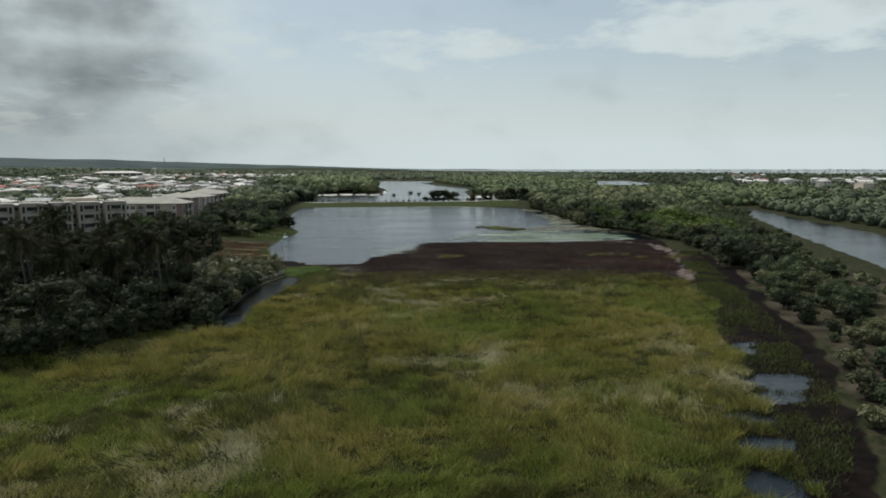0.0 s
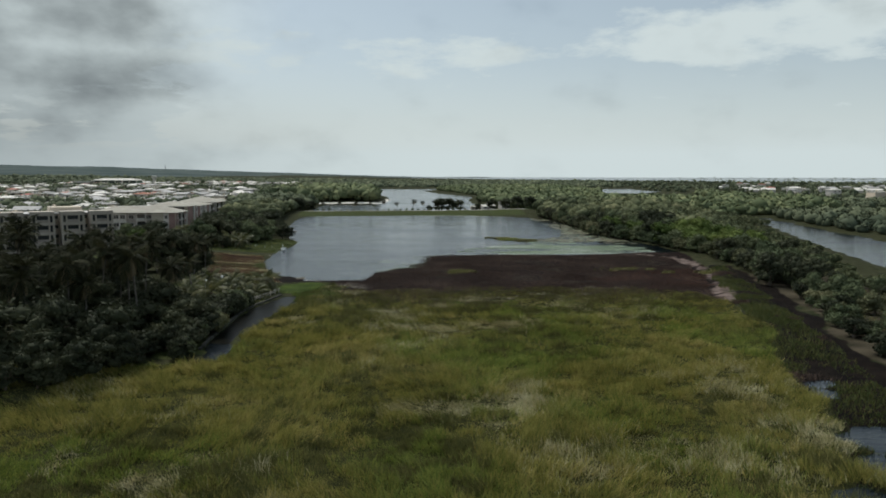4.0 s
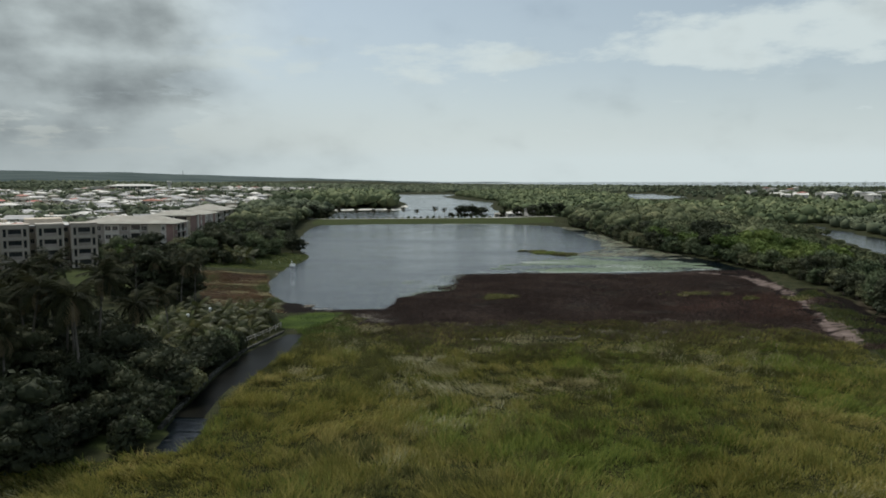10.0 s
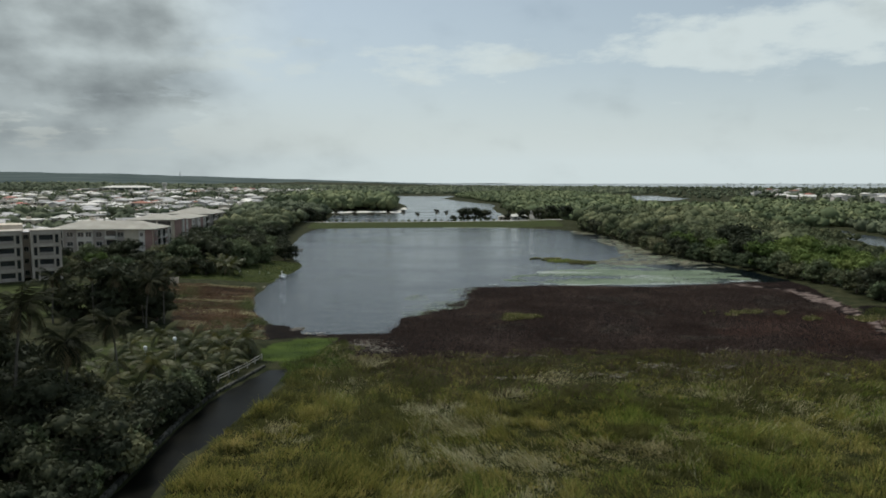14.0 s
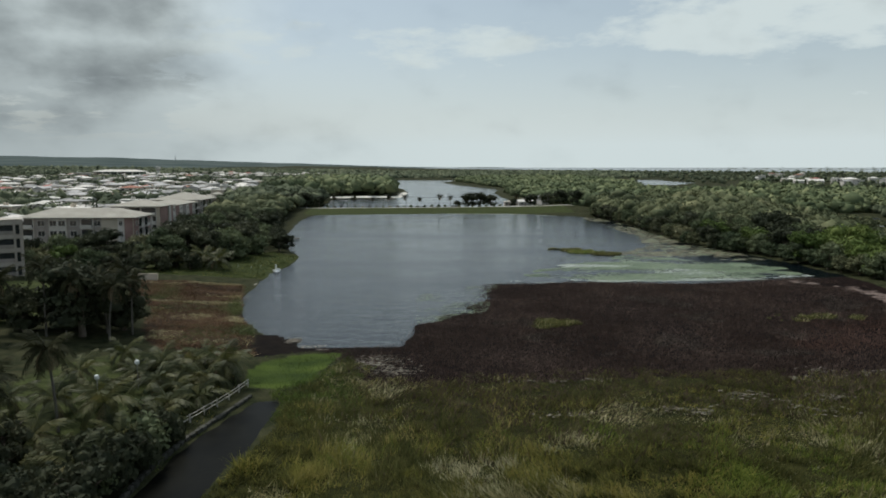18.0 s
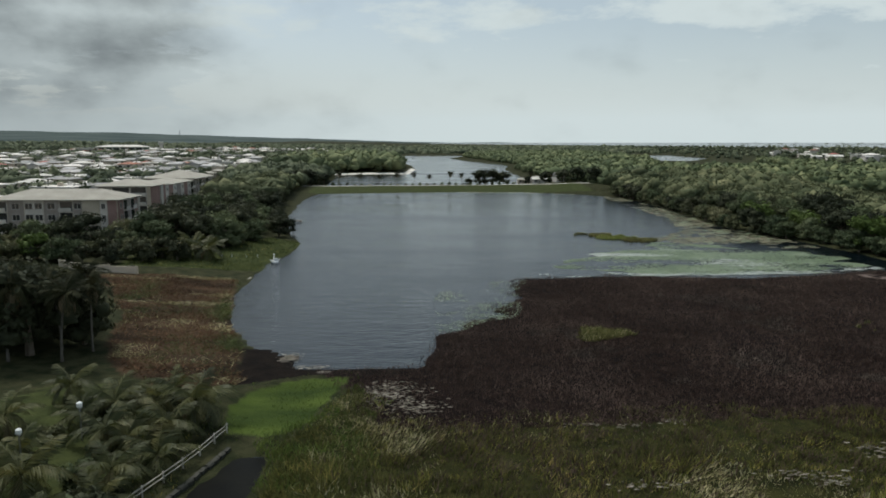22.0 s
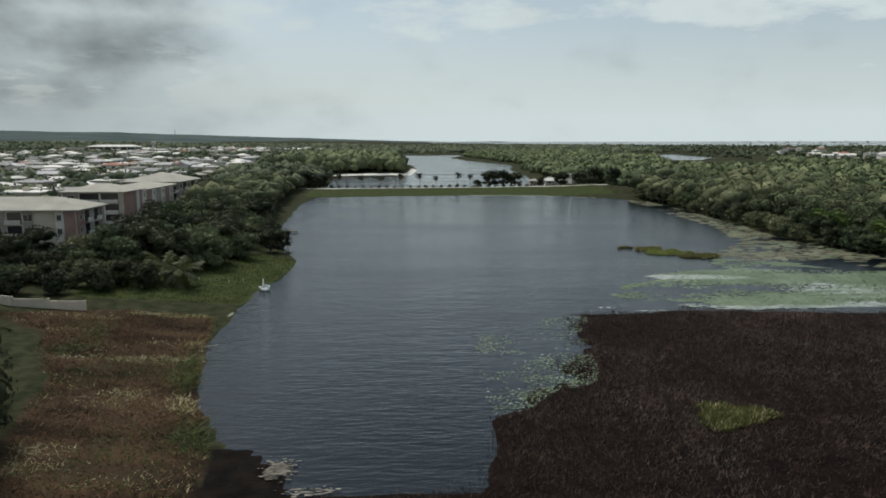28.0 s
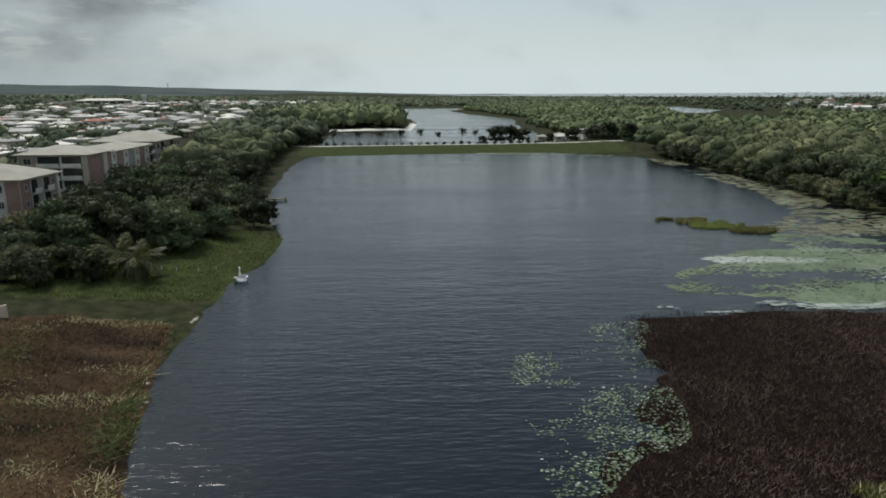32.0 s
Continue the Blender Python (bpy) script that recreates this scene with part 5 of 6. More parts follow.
for x, y in SEASIDE:
    put_house(random.choice(CHOICE), x, y, random.choice([0, 20, 80, 160]), random.uniform(1.0, 1.5))


def far_houses(name, pts, seed, label):
    """More houses than one could tell apart: walls and hipped or flat roofs, joined."""
    r_ = random.Random(seed)
    V, F, I = [], [], []
    for px, py in pts:
        w, d, h = r_.uniform(4.5, 8), r_.uniform(4, 6), r_.choice([3.2, 6.0, 6.0])
        rise, over = r_.choice([0.3, 1.4, 1.8]), 0.5
        m_ = pose(px, py, ground_z(px, py), 0, 0, r_.choice(TURNS))
        b = len(V)
        base = [(-w, -d), (w, -d), (w, d), (-w, d)]
        eave = [(-w - over, -d - over), (w + over, -d - over), (w + over, d + over), (-w - over, d + over)]
        pts3 = [(x, y, -1) for x, y in base] + [(x, y, h) for x, y in base] + [(x, y, h + 0.02) for x, y in eave] + [(-w + d, 0, h + rise), (w - d if w > d else 0.3, 0, h + rise)]
        V += [tuple(m_ @ Vector(p)) for p in pts3]
        wall_, roof_ = r_.choice([0, 0, 1]), r_.choice([2, 2, 2, 2, 2, 2, 3, 3, 3, 3, 4, 4, 4, 5])
        for k in range(4):
            q = (k + 1) % 4
            F += [(b + k, b + q, b + 4 + q), (b + k, b + 4 + q, b + 4 + k)]
            I += [wall_, wall_]
        F += [(b + 8, b + 9, b + 13), (b + 8, b + 13, b + 12), (b + 9, b + 10, b + 13), (b + 10, b + 11, b + 12), (b + 10, b + 12, b + 13), (b + 11, b + 8, b + 12)]
        I += [roof_] * 6
    me_ = mesh_np(name, np.array(V), np.array(F), "wall_white", "wall_cream", "roof_white", "roof_grey", "roof_tan", "roof_clay", index=np.array(I))
    return tagged(new(name, me_), label, "houses", kind="stuff")


far_houses("far_houses", scatter(TOWN, 330, 17, 73, lambda x, y: (y > 830) & (x > -0.63 * y) & (fbm2(x, y, 160, 75) > -0.25)), 76, "far pale houses of the town among trees")
for k, (x, y) in enumerate(((62, 612), (72, 604), (86, 600), (74, 625), (97, 606))):
    put_house((5, 2, 3, 5, 2)[k], x, y, 10 * k, 0.8)
for a in [k for k in range(len(HOUSES)) if k not in USED]:
    put_house(a, -300 - 20 * a, 600, 0)

# the long hall with its water tower, and the mast on the hill
hx, hy = -640, 1620
hz = ground_z(hx, hy)
hall = new("hall")
part("wall", boxed(hx - 48, hx + 48, hy, hy + 30, hz - 2, hz + 11), "wall_green", hall)
part("roof", hip_roof(hx - 50, hx + 50, hy - 2, hy + 32, hz + 11.003, 4.0, 2.0), "roof_white", hall, "broad low white roof")
for k in range(7):
    part("pier", boxed(hx - 48 + k * 15.6, hx - 46.6 + k * 15.6, hy - 1.2, hy - 0.003, hz - 1, hz + 11), "wall_white", hall)
for k in range(6):
    part("window", boxed(hx - 45 + k * 15.6, hx - 34 + k * 15.6, hy - 0.2, hy - 0.004, hz + 5, hz + 9), "glass_dark", hall)
tagged(hall, "long green-walled hall with a white flat roof", "hall")
low = new("annex")
part("wall", boxed(hx - 92, hx - 54, hy - 6, hy + 20, hz - 2, hz + 8), "wall_white", low)
part("roof", boxed(hx - 93, hx - 53, hy - 7, hy + 21, hz + 8.003, hz + 9), "roof_white", low)
part("window", boxed(hx - 88, hx - 58, hy - 6.2, hy - 6.004, hz + 3, hz + 5), "glass_dark", low)
tagged(low, "low white annex beside the long hall", "building")
tx, ty = -552, 1612
tz = ground_z(tx, ty)
wt = new("water_tower")
part("shaft", tube(bmesh.new(), [(tx, ty, tz - 1), (tx, ty, tz + 15)], [3.4, 3.2], 14), "wall_white", wt)
part("tank", tube(bmesh.new(), [(tx, ty, tz + 15.003), (tx, ty, tz + 16), (tx, ty, tz + 21), (tx, ty, tz + 21.6)], [3.4, 5.2, 5.2, 4.2], 16), "wall_white", wt)
tagged(wt, "white cylindrical water tower above the houses", "water tower")
mx, my = -1440, 4380
mz = ground_z(mx, my)
mast = new("radio_mast")
for dx, dy in ((-2, -2), (2, -2), (2, 2), (-2, 2)):
    part("leg", tube(bmesh.new(), [(mx + dx, my + dy, mz - 2), (mx + dx * 0.3, my + dy * 0.3, mz + 48)], [0.7, 0.5], 4), "steel", mast)
for k in range(8):
    w = 2 * (1 - k * 0.085)
    part("brace", boxed(mx - w, mx + w, my - w, my + w, mz + 4 + k * 6, mz + 4.8 + k * 6), "steel", mast)
tagged(mast, "tall steel lattice mast on the far hill", "mast")


# ---------------- stands of plants too many to count ----------------
def blades(name, label, x, y, z, h, w, lean, mats, index, seed, wild=0.55):
    """Upright tapering leaves, one triangle each, leaning with the wind's lay."""
    r_ = np.random.default_rng(seed)
    n = len(x)
    a = r_.uniform(0, 6.283, n)
    dx, dy = np.cos(a) * w, np.sin(a) * w
    lx, ly = lean
    V = np.empty((n, 3, 3))
    V[:, 0] = np.stack([x - dx, y - dy, z - 0.1], 1)
    V[:, 1] = np.stack([x + dx, y + dy, z - 0.1], 1)
    k = r_.normal(0, wild, (n, 2))
    V[:, 2] = np.stack([x + (lx + k[:, 0]) * h, y + (ly + k[:, 1]) * h, z + h], 1)
    me_ = mesh_np(name, V.reshape(-1, 3), np.arange(3 * n).reshape(n, 3), *mats, index=index)
    return tagged(new(name, me_), label, "reeds", kind="stuff")


def dots(poly, density, seed, keep=None):
    """Random points in an outline at so many to the square metre."""
    r_ = np.random.default_rng(seed)
    P = np.array(poly, float)
    lo, hi = P.min(0), P.max(0)
    n = int((hi[0] - lo[0]) * (hi[1] - lo[1]) * density)
    c = r_.uniform(lo, hi, (n, 2))
    m_ = signed(poly, c[:, 0], c[:, 1]) + fbm2(c[:, 0], c[:, 1], 6, seed) * 1.6 < 0
    c = c[m_]
    if keep is not None:
        c = c[keep(c[:, 0], c[:, 1], r_.uniform(0, 1, len(c)))]
    return c[:, 0], c[:, 1]


def straw_field(x, y):
    """Where the reeds are laid flat and bleached."""
    s_ = fbm2(x, y, 16, 31, 4) + 0.5 * fbm2(x, y, 5, 37)
    for cx, cy, rx, ry in ((0, 99, 6, 4), (11.5, 101, 5, 3.5), (-15, 67, 2, 1.6), (1.5, 143, 4, 3), (16, 172, 6, 3), (8, 113, 3, 3), (15, 107, 4, 2.5), (-19, 150, 3, 2.5), (8, 165, 5, 2.5), (-4.5, 159, 4, 2.5), (-22, 154, 2.5, 2.5), (-6, 118, 4, 3), (0, 152, 4, 2.5)):
        s_ = s_ + 1.05 * np.exp(-((x - cx) / rx) ** 2 - ((y - cy) / ry) ** 2)
    return s_


def reeds(name, poly, density, seed, hgt, wid):
    x, y = dots(poly, density, seed, lambda x, y, u: (water_depth(x, y) > 0.2) & (signed(BROWN, x, y) + fbm2(x, y, 9, 3) * 3.0 > -2 + 5 * (u - 0.5)))
    r_ = np.random.default_rng(seed + 1)
    lx, ly = fbm2(x, y, 13, 41) * 0.9, fbm2(x, y, 13, 43) * 0.9 - 0.1
    s_ = straw_field(x, y)
    flat = np.clip((s_ - 0.35) * 2.0, 0, 1)
    tuft = 0.70 + 1.05 * fbm2(x, y, 2.2, 47) + 0.55 * fbm2(x, y, 7, 48)
    h = hgt * (1 - 0.45 * np.clip((y - 160) / 20, 0, 1)) * np.clip(tuft, 0.15, 1.9) * r_.uniform(0.7, 1.25, len(x)) * (1 - 0.35 * flat)
    dark = 0.45 * fbm2(x, y, 22, 51, 4) + 0.6 * fbm2(x, y, 5, 52) + 0.75 * fbm2(x, y, 1.9, 58) + r_.normal(0, 0.12, len(x))
    # past y 128 more reeds turn dark: cloud shadow put into their colour
    shade_cut = 0.40 - 0.34 * np.clip((84 - y) / 30, 0, 1) * np.clip((x + 20) / 20, 0.7, 1) - 0.52 * np.clip((y - 128) / 30, 0, 1)
    fresh = fbm2(x, y, 14, 49, 4) + 0.3 * np.exp(-((x - 4) / 16) ** 2 - ((y - 78) / 24) ** 2) + r_.normal(0, 0.2, len(x))
    idx = np.where(s_ + 0.35 * fbm2(x, y, 1.6, 62) + r_.normal(0, 0.20, len(x)) > 0.66, 2, np.where(dark > shade_cut, 1, np.where(fresh > 0.25, 3, 0)))
    idx = np.where(r_.uniform(0, 1, len(x)) < 0.80 * np.clip((y - 157 + 12 * fbm2(x, y, 15, 50, 3)) / 26, 0, 1) * np.clip((x + 22) / 14, 0, 1), np.where(r_.uniform(0, 1, len(x)) < 0.6, 4, 1), idx)
    blades(name, "dense olive-green marsh reeds with bleached straw patches", x, y, lie(x, y), h, wid * r_.uniform(0.7, 1.3, len(x)), (lx * (1 + flat), ly * (1 + flat)), ("reed", "reed_dark", "straw", "reed_fresh", "brown_weed"), idx, seed + 2)


NEAR_MARSH = [(-75, 30), (30, 30), (42, 73), (52, 100), (54, 112), (-56, 112), (-58, 94), (-70, 60)]
FAR_MARSH = [(-56, 112), (54, 112), (64, 134), (72, 166), (66, 188), (0, 192), (-19, 196), (-24, 182), (-24, 170), (-28, 152), (-28.5, 135), (-29, 122), (-38, 119)]
reeds("near_reeds", NEAR_MARSH, 40, 81, 1.1, 0.05)
reeds("start_reeds", [(-75, -20), (18, -20), (30, 30), (-75, 30)], 12, 83, 0.9, 0.13)
reeds("far_reeds", FAR_MARSH, 34, 82, 1.1, 0.06)
M["mat_brown"] = material("mat_brown", (0.072, 0.055, 0.043), (0.108, 0.084, 0.066), (0.155, 0.123, 0.098), 0.1, 0.9, 0.85, spread=0.2, source="island", spec=0.06)
M["algae_weed"] = material("algae_weed", (0.070, 0.105, 0.020), (0.105, 0.150, 0.030), (0.150, 0.190, 0.048), 0.2, 1.0, 0.75, spread=0.3, source="island", translucent=0.25)
M["bank_green"] = material("bank_green", (0.040, 0.056, 0.014), (0.064, 0.086, 0.020), (0.092, 0.112, 0.030), 0.07, 0.6, 0.8, spread=0.3, source="island", translucent=0.2)
RUST = [(52, 205), (60, 196), (72, 184), (84, 195), (92, 212), (94, 232), (86, 226), (70, 220)]
# rust-brown dying weed standing in dark mud
WIDE = [(-14, 205), (-14, 225), (-8, 235), (0, 242), (0, 252), (6, 270), (19, 272), (60, 270)] + BROWN[11:]
x, y = dots(WIDE, 30, 85, lambda x, y, u: (along(PINK_LINE, x, y) + fbm2(x, y, 4, 30, 3) * 3 > 2.4) & (u < (0.62 + 0.55 * fbm2(x, y, 12, 53, 4)) * np.clip(0.5 + water_depth(x, y) * 0.25 + 0.5 * fbm2(x * 0.5, y, 3, 54), 0.0, 1)))
r_ = np.random.default_rng(86)
blades("brown_weeds", "rust-brown dying marsh weed over dark mud", x, y, np.maximum(lie(x, y), 0), 0.30 * r_.uniform(0.5, 1.5, len(x)), 0.048 * r_.uniform(0.6, 1.4, len(x)), (fbm2(x, y, 9, 55) * 0.6, fbm2(x, y, 9, 57) * 0.6), ("brown_weed", "mat_brown", "rust_weed"), np.where(signed(RUST, x, y) + 7 * fbm2(x, y, 9, 60, 3) + r_.normal(0, 2, len(x)) < 0, 2, np.where(fbm2(x, y, 11, 59, 4) > 0.55, 1, 0)), 87, wild=0.8)
for cx, cy, rx, ry, mt, sd, nm in ((15, 219, 6, 3.5, 1, 91, "green_clump"), (84, 214, 9, 4, 1, 92, "green_clump"), (66, 222, 10, 3, 1, 93, "green_clump"), (43, 333, 6.0, 4.2, 1, 94, "island_grass"), (48.5, 327, 6.5, 4.5, 0, 95, "island_grass"), (54, 320.5, 5.0, 3.2, 1, 96, "island_grass")):
    n = 4200
    a, q = r_.uniform(0, 6.283, n), np.sqrt(r_.uniform(0, 1, n))
    x, y = cx + np.cos(a) * q * rx, cy + np.sin(a) * q * ry
    k = fbm2(x, y, 3.0, sd) + 0.35 - q * 0.6 > -0.1
    x, y = x[k], y[k]
    blades(nm, "patch of green rushes standing in the shallows", x, y, np.maximum(lie(x, y), 0), 0.6 * r_.uniform(0.5, 1.4, len(x)), np.full(len(x), 0.09), (0.2 + 0 * x, 0 * x), ("reed_fresh", "reed_dark", "straw"), np.where(r_.uniform(0, 1, len(x)) < 0.16, 2, mt), sd)
# fresh rushes south of the green scum, and weed rooted in it
x, y = dots([(-28.5, 182.5), (-21, 190), (-19, 198), (-16, 189), (-15.5, 175), (-20, 170), (-24.5, 171)], 26, 98, lambda x, y, u: (water_depth(x, y) > 0.1) & (u < 0.75 + 0.6 * fbm2(x, y, 4, 64, 3)))
blades("green_rushes", "bright green rushes at the head of the canal", x, y, lie(x, y), 0.6 * r_.uniform(0.4, 1.4, len(x)), np.full(len(x), 0.06), (fbm2(x, y, 4, 64) * 0.8, 0 * x), ("bank_green", "reed_dark", "algae_weed"), np.where(fbm2(x, y, 3, 68, 3) > 0.1, 2, np.where(r_.uniform(0, 1, len(x)) < 0.3, 1, 0)), 99)
x, y = dots([(-34, 187), (-31, 200), (-24, 203.5), (-19, 203.5), (-18, 197), (-20, 188), (-25, 181.5), (-31, 182)], 12, 97, lambda x, y, u: u < 0.30 + 1.1 * fbm2(x, y, 6, 70, 4))
blades("scum_weeds", "low green weed growing through the scum", x, y, lie(x, y), 0.16 * r_.uniform(0.3, 1.6, len(x)), np.full(len(x), 0.07), (0 * x, 0 * x), ("bank_green", "algae_weed"), (r_.uniform(0, 1, len(x)) > 0.5), 100)
# rough grass of the field, the bank and the lawns
x, y = dots(FIELD, 46, 101, lambda x, y, u: (water_depth(x, y) > 0.3) & (u < 0.52 + 0.9 * fbm2(x * 0.6, y, 8, 61, 4)))
rim = np.exp(-((water_depth(x, y) - 1.5) / 1.6) ** 2)
M["field_grass"] = material("field_grass", (0.070, 0.040, 0.021), (0.118, 0.068, 0.036), (0.180, 0.115, 0.066), 0.08, 0.8, 0.85, spread=0.35, source="island", spec=0.06)
blades("field_grass", "rough brown and straw-coloured field grass", x, y, lie(x, y), (0.20 + 0.2 * rim) * r_.uniform(0.3, 1.5, len(x)), np.full(len(x), 0.075), (fbm2(x, y, 5, 63) * 1.4, fbm2(x, y, 5, 65) * 0.8), ("field_grass", "bank_green", "straw"), np.where(fbm2(x, y, 9, 67, 4) + r_.normal(0, 0.2, len(x)) + 0.55 * rim > 0.44, 1, np.where(fbm2(x * 0.6, y * 1.5, 6, 66, 4) + r_.normal(0, 0.2, len(x)) + 0.2 * rim > 0.34, 2, 0)), 102, wild=1.8)
BANKS = [[(-48, 273), (-46, 285), (-45, 302), (-46, 320), (-56, 326), (-66, 292), (-78, 284), (-78, 272)], [(-20, 202), (-20, 184), (-25, 182), (-34, 186), (-34, 198), (-38, 193), (-38, 160), (-33, 160), (-31, 183)], [(52, 30), (64, 70), (78, 125), (90, 170), (104, 200), (112, 170), (96, 110), (80, 40)]]
for q, poly in enumerate(BANKS):
    x, y = dots(poly, (14, 14, 11)[q], 110 + q, lambda x, y, u: (water_depth(x, y) > 0.2) & (signed(ALGAE, x, y) > 0.5) & (u < 0.6 + 0.5 * fbm2(x, y, 6, 69)))
    blades("bank_grass", "rough green grass along the bank", x, y, lie(x, y), 0.24 * r_.uniform(0.4, 1.5, len(x)), np.full(len(x), 0.08), (0 * x, 0 * x), ("reed", "bank_green"), (r_.uniform(0, 1, len(x)) > 0.12), 120 + q)


x, y = dots([(99, 224), (92, 222), (73, 166), (62, 134), (51, 100), (40, 74), (30, 54), (38, 54), (50, 72), (61, 97), (71, 130), (82, 168)], 30, 128, lambda x, y, u: (water_depth(x, y) > -0.5) & (u < 0.50 + 0.9 * fbm2(x, y, 6, 83, 4)))
blades("stream_weeds", "dark green weed choking the muddy stream", x, y, np.maximum(lie(x, y), -0.05), 0.45 * r_.uniform(0.3, 1.5, len(x)), np.full(len(x), 0.07), (0 * x, 0 * x), ("bank_green", "brown_weed", "reed_dark"), np.where(fbm2(x, y, 9, 85) > 0.3, 1, np.where(r_.uniform(0, 1, len(x)) < 0.4, 2, 0)), 129)


def pads(name, label, x, y, rad, stretch, z, mats, index):
    """Floating leaves: flat six-sided discs a little off level."""
    n = len(x)
    a = np.arange(6) * 1.0472
    tw = rng.uniform(0, 6.283, n)
    V = np.empty((n, 6, 3))
    wob = rng.uniform(0.75, 1.25, (n, 6))
    V[:, :, 0] = x[:, None] + np.cos(a + tw[:, None]) * rad[:, None] * wob * stretch
    V[:, :, 1] = y[:, None] + np.sin(a + tw[:, None]) * rad[:, None] * wob
    V[:, :, 2] = z[:, None] + rng.uniform(0, 0.012, (n, 6))
    b = (np.arange(n) * 6)[:, None]
    F = np.concatenate([b + np.array([0, 1, 2, 3]), b + np.array([0, 3, 4, 5])], 1).reshape(-1, 4)
    me_ = mesh_np(name, V.reshape(-1, 3), F, *mats, index=np.repeat(index, 2))
    return tagged(new(name, me_), label, "water plants", kind="stuff")


PADS = [(20, 272), (20.5, 279), (24, 287), (32, 296), (40, 304), (50, 306), (56, 318), (68, 312), (85, 304), (96, 292), (95, 270), (65, 264), (39, 266), (24, 268)]
x, y = dots(PADS, 15.0, 131, lambda x, y, u: u < 0.36 + 1.5 * fbm2(x * 0.6, y * 1.8, 15, 71, 4) + 0.75 * np.exp((signed(PADS, x, y) + 0.06 * (x - 20)) / 4.0) - 3.0 * np.clip(signed(PADS, x, y) + 3.0 + 7.0 * fbm2(x * 0.35, y * 1.7, 8, 72, 3), 0, 1))
pads("lily_pads", "mat of pale green floating leaves", x, y, rng.uniform(0.12, 0.30, len(x)), 1.7, np.full(len(x), 0.02), ("pad", "pad_pale"), (fbm2(x * 0.4, y * 2.2, 13, 73, 4) + rng.normal(0, 0.10, len(x)) > 0.28).astype(int))
x, y = dots([(-9, 219), (-3, 225), (5, 231), (6.5, 239), (8, 249), (11, 262), (4, 260), (-1, 252), (-7, 250), (-9, 237), (-8, 227)], 22.0, 132, lambda x, y, u: u < 0.16 + 0.9 * fbm2(x * 0.7, y, 5, 78, 4) + 0.4 * fbm2(x, y, 1.5, 75, 2))
pads("lily_pads", "scattered grey-green floating leaves on open water", x, y, rng.uniform(0.05, 0.12, len(x)), 1.4, np.maximum(lie(x, y) + 0.06, 0.02), ("pad", "pad_pale"), (rng.uniform(0, 1, len(x)) > 0.86).astype(int))
x, y = dots([(56, 322), (68, 312), (98, 300), (100, 330), (93, 350), (94, 392), (96, 445), (94, 480), (86, 490), (84, 440), (84, 380), (74, 340)], 1.3, 133, lambda x, y, u: u < 0.30 + 0.9 * fbm2(x * 0.5, y * 1.6, 10, 77, 4))
r3 = np.random.default_rng(137)
sx = r3.uniform(14, 95, 1500)
sy = np.interp(sx, [14, 37, 60, 95], [266, 267.5, 264.5, 273]) + r3.normal(0, 1.0, 1500) + fbm2(sx, 0 * sx, 7, 38) * 2.5
k_ = fbm2(sx * 0.6, sy * 2.0, 5, 39, 3) > 0.24
sx, sy = sx[k_], sy[k_]
pads("scum_streaks", "whitish streaks of dried scum along the weed edge", sx, sy, r3.uniform(0.06, 0.18, len(sx)), 4.0, np.full(len(sx), 0.16), ("pad_pale",), np.zeros(len(sx), int))
M["mat"] = material("mat", (0.06, 0.055, 0.03), (0.10, 0.095, 0.055), (0.16, 0.15, 0.10), 0.1, 0.8, 0.8, spread=0.3, source="island")
pads("floating_mats", "olive-brown floating mats of dead weed", x, y, rng.uniform(0.3, 0.9, len(x)), 1.9, np.full(len(x), 0.02), ("mat", "pad"), (rng.uniform(0, 1, len(x)) > 0.8).astype(int))
x, y = dots([(20, 530), (60, 524), (80, 500), (60, 512), (10, 522)], 0.8, 134, lambda x, y, u: u < 0.35 + 0.9 * fbm2(x * 0.4, y * 2, 12, 79, 4))
pads("floating_mats", "thin floating weed near the causeway", x, y, rng.uniform(0.5, 1.2, len(x)), 2.0, np.full(len(x), 0.02), ("pad", "mat"), (rng.uniform(0, 1, len(x)) > 0.5).astype(int))


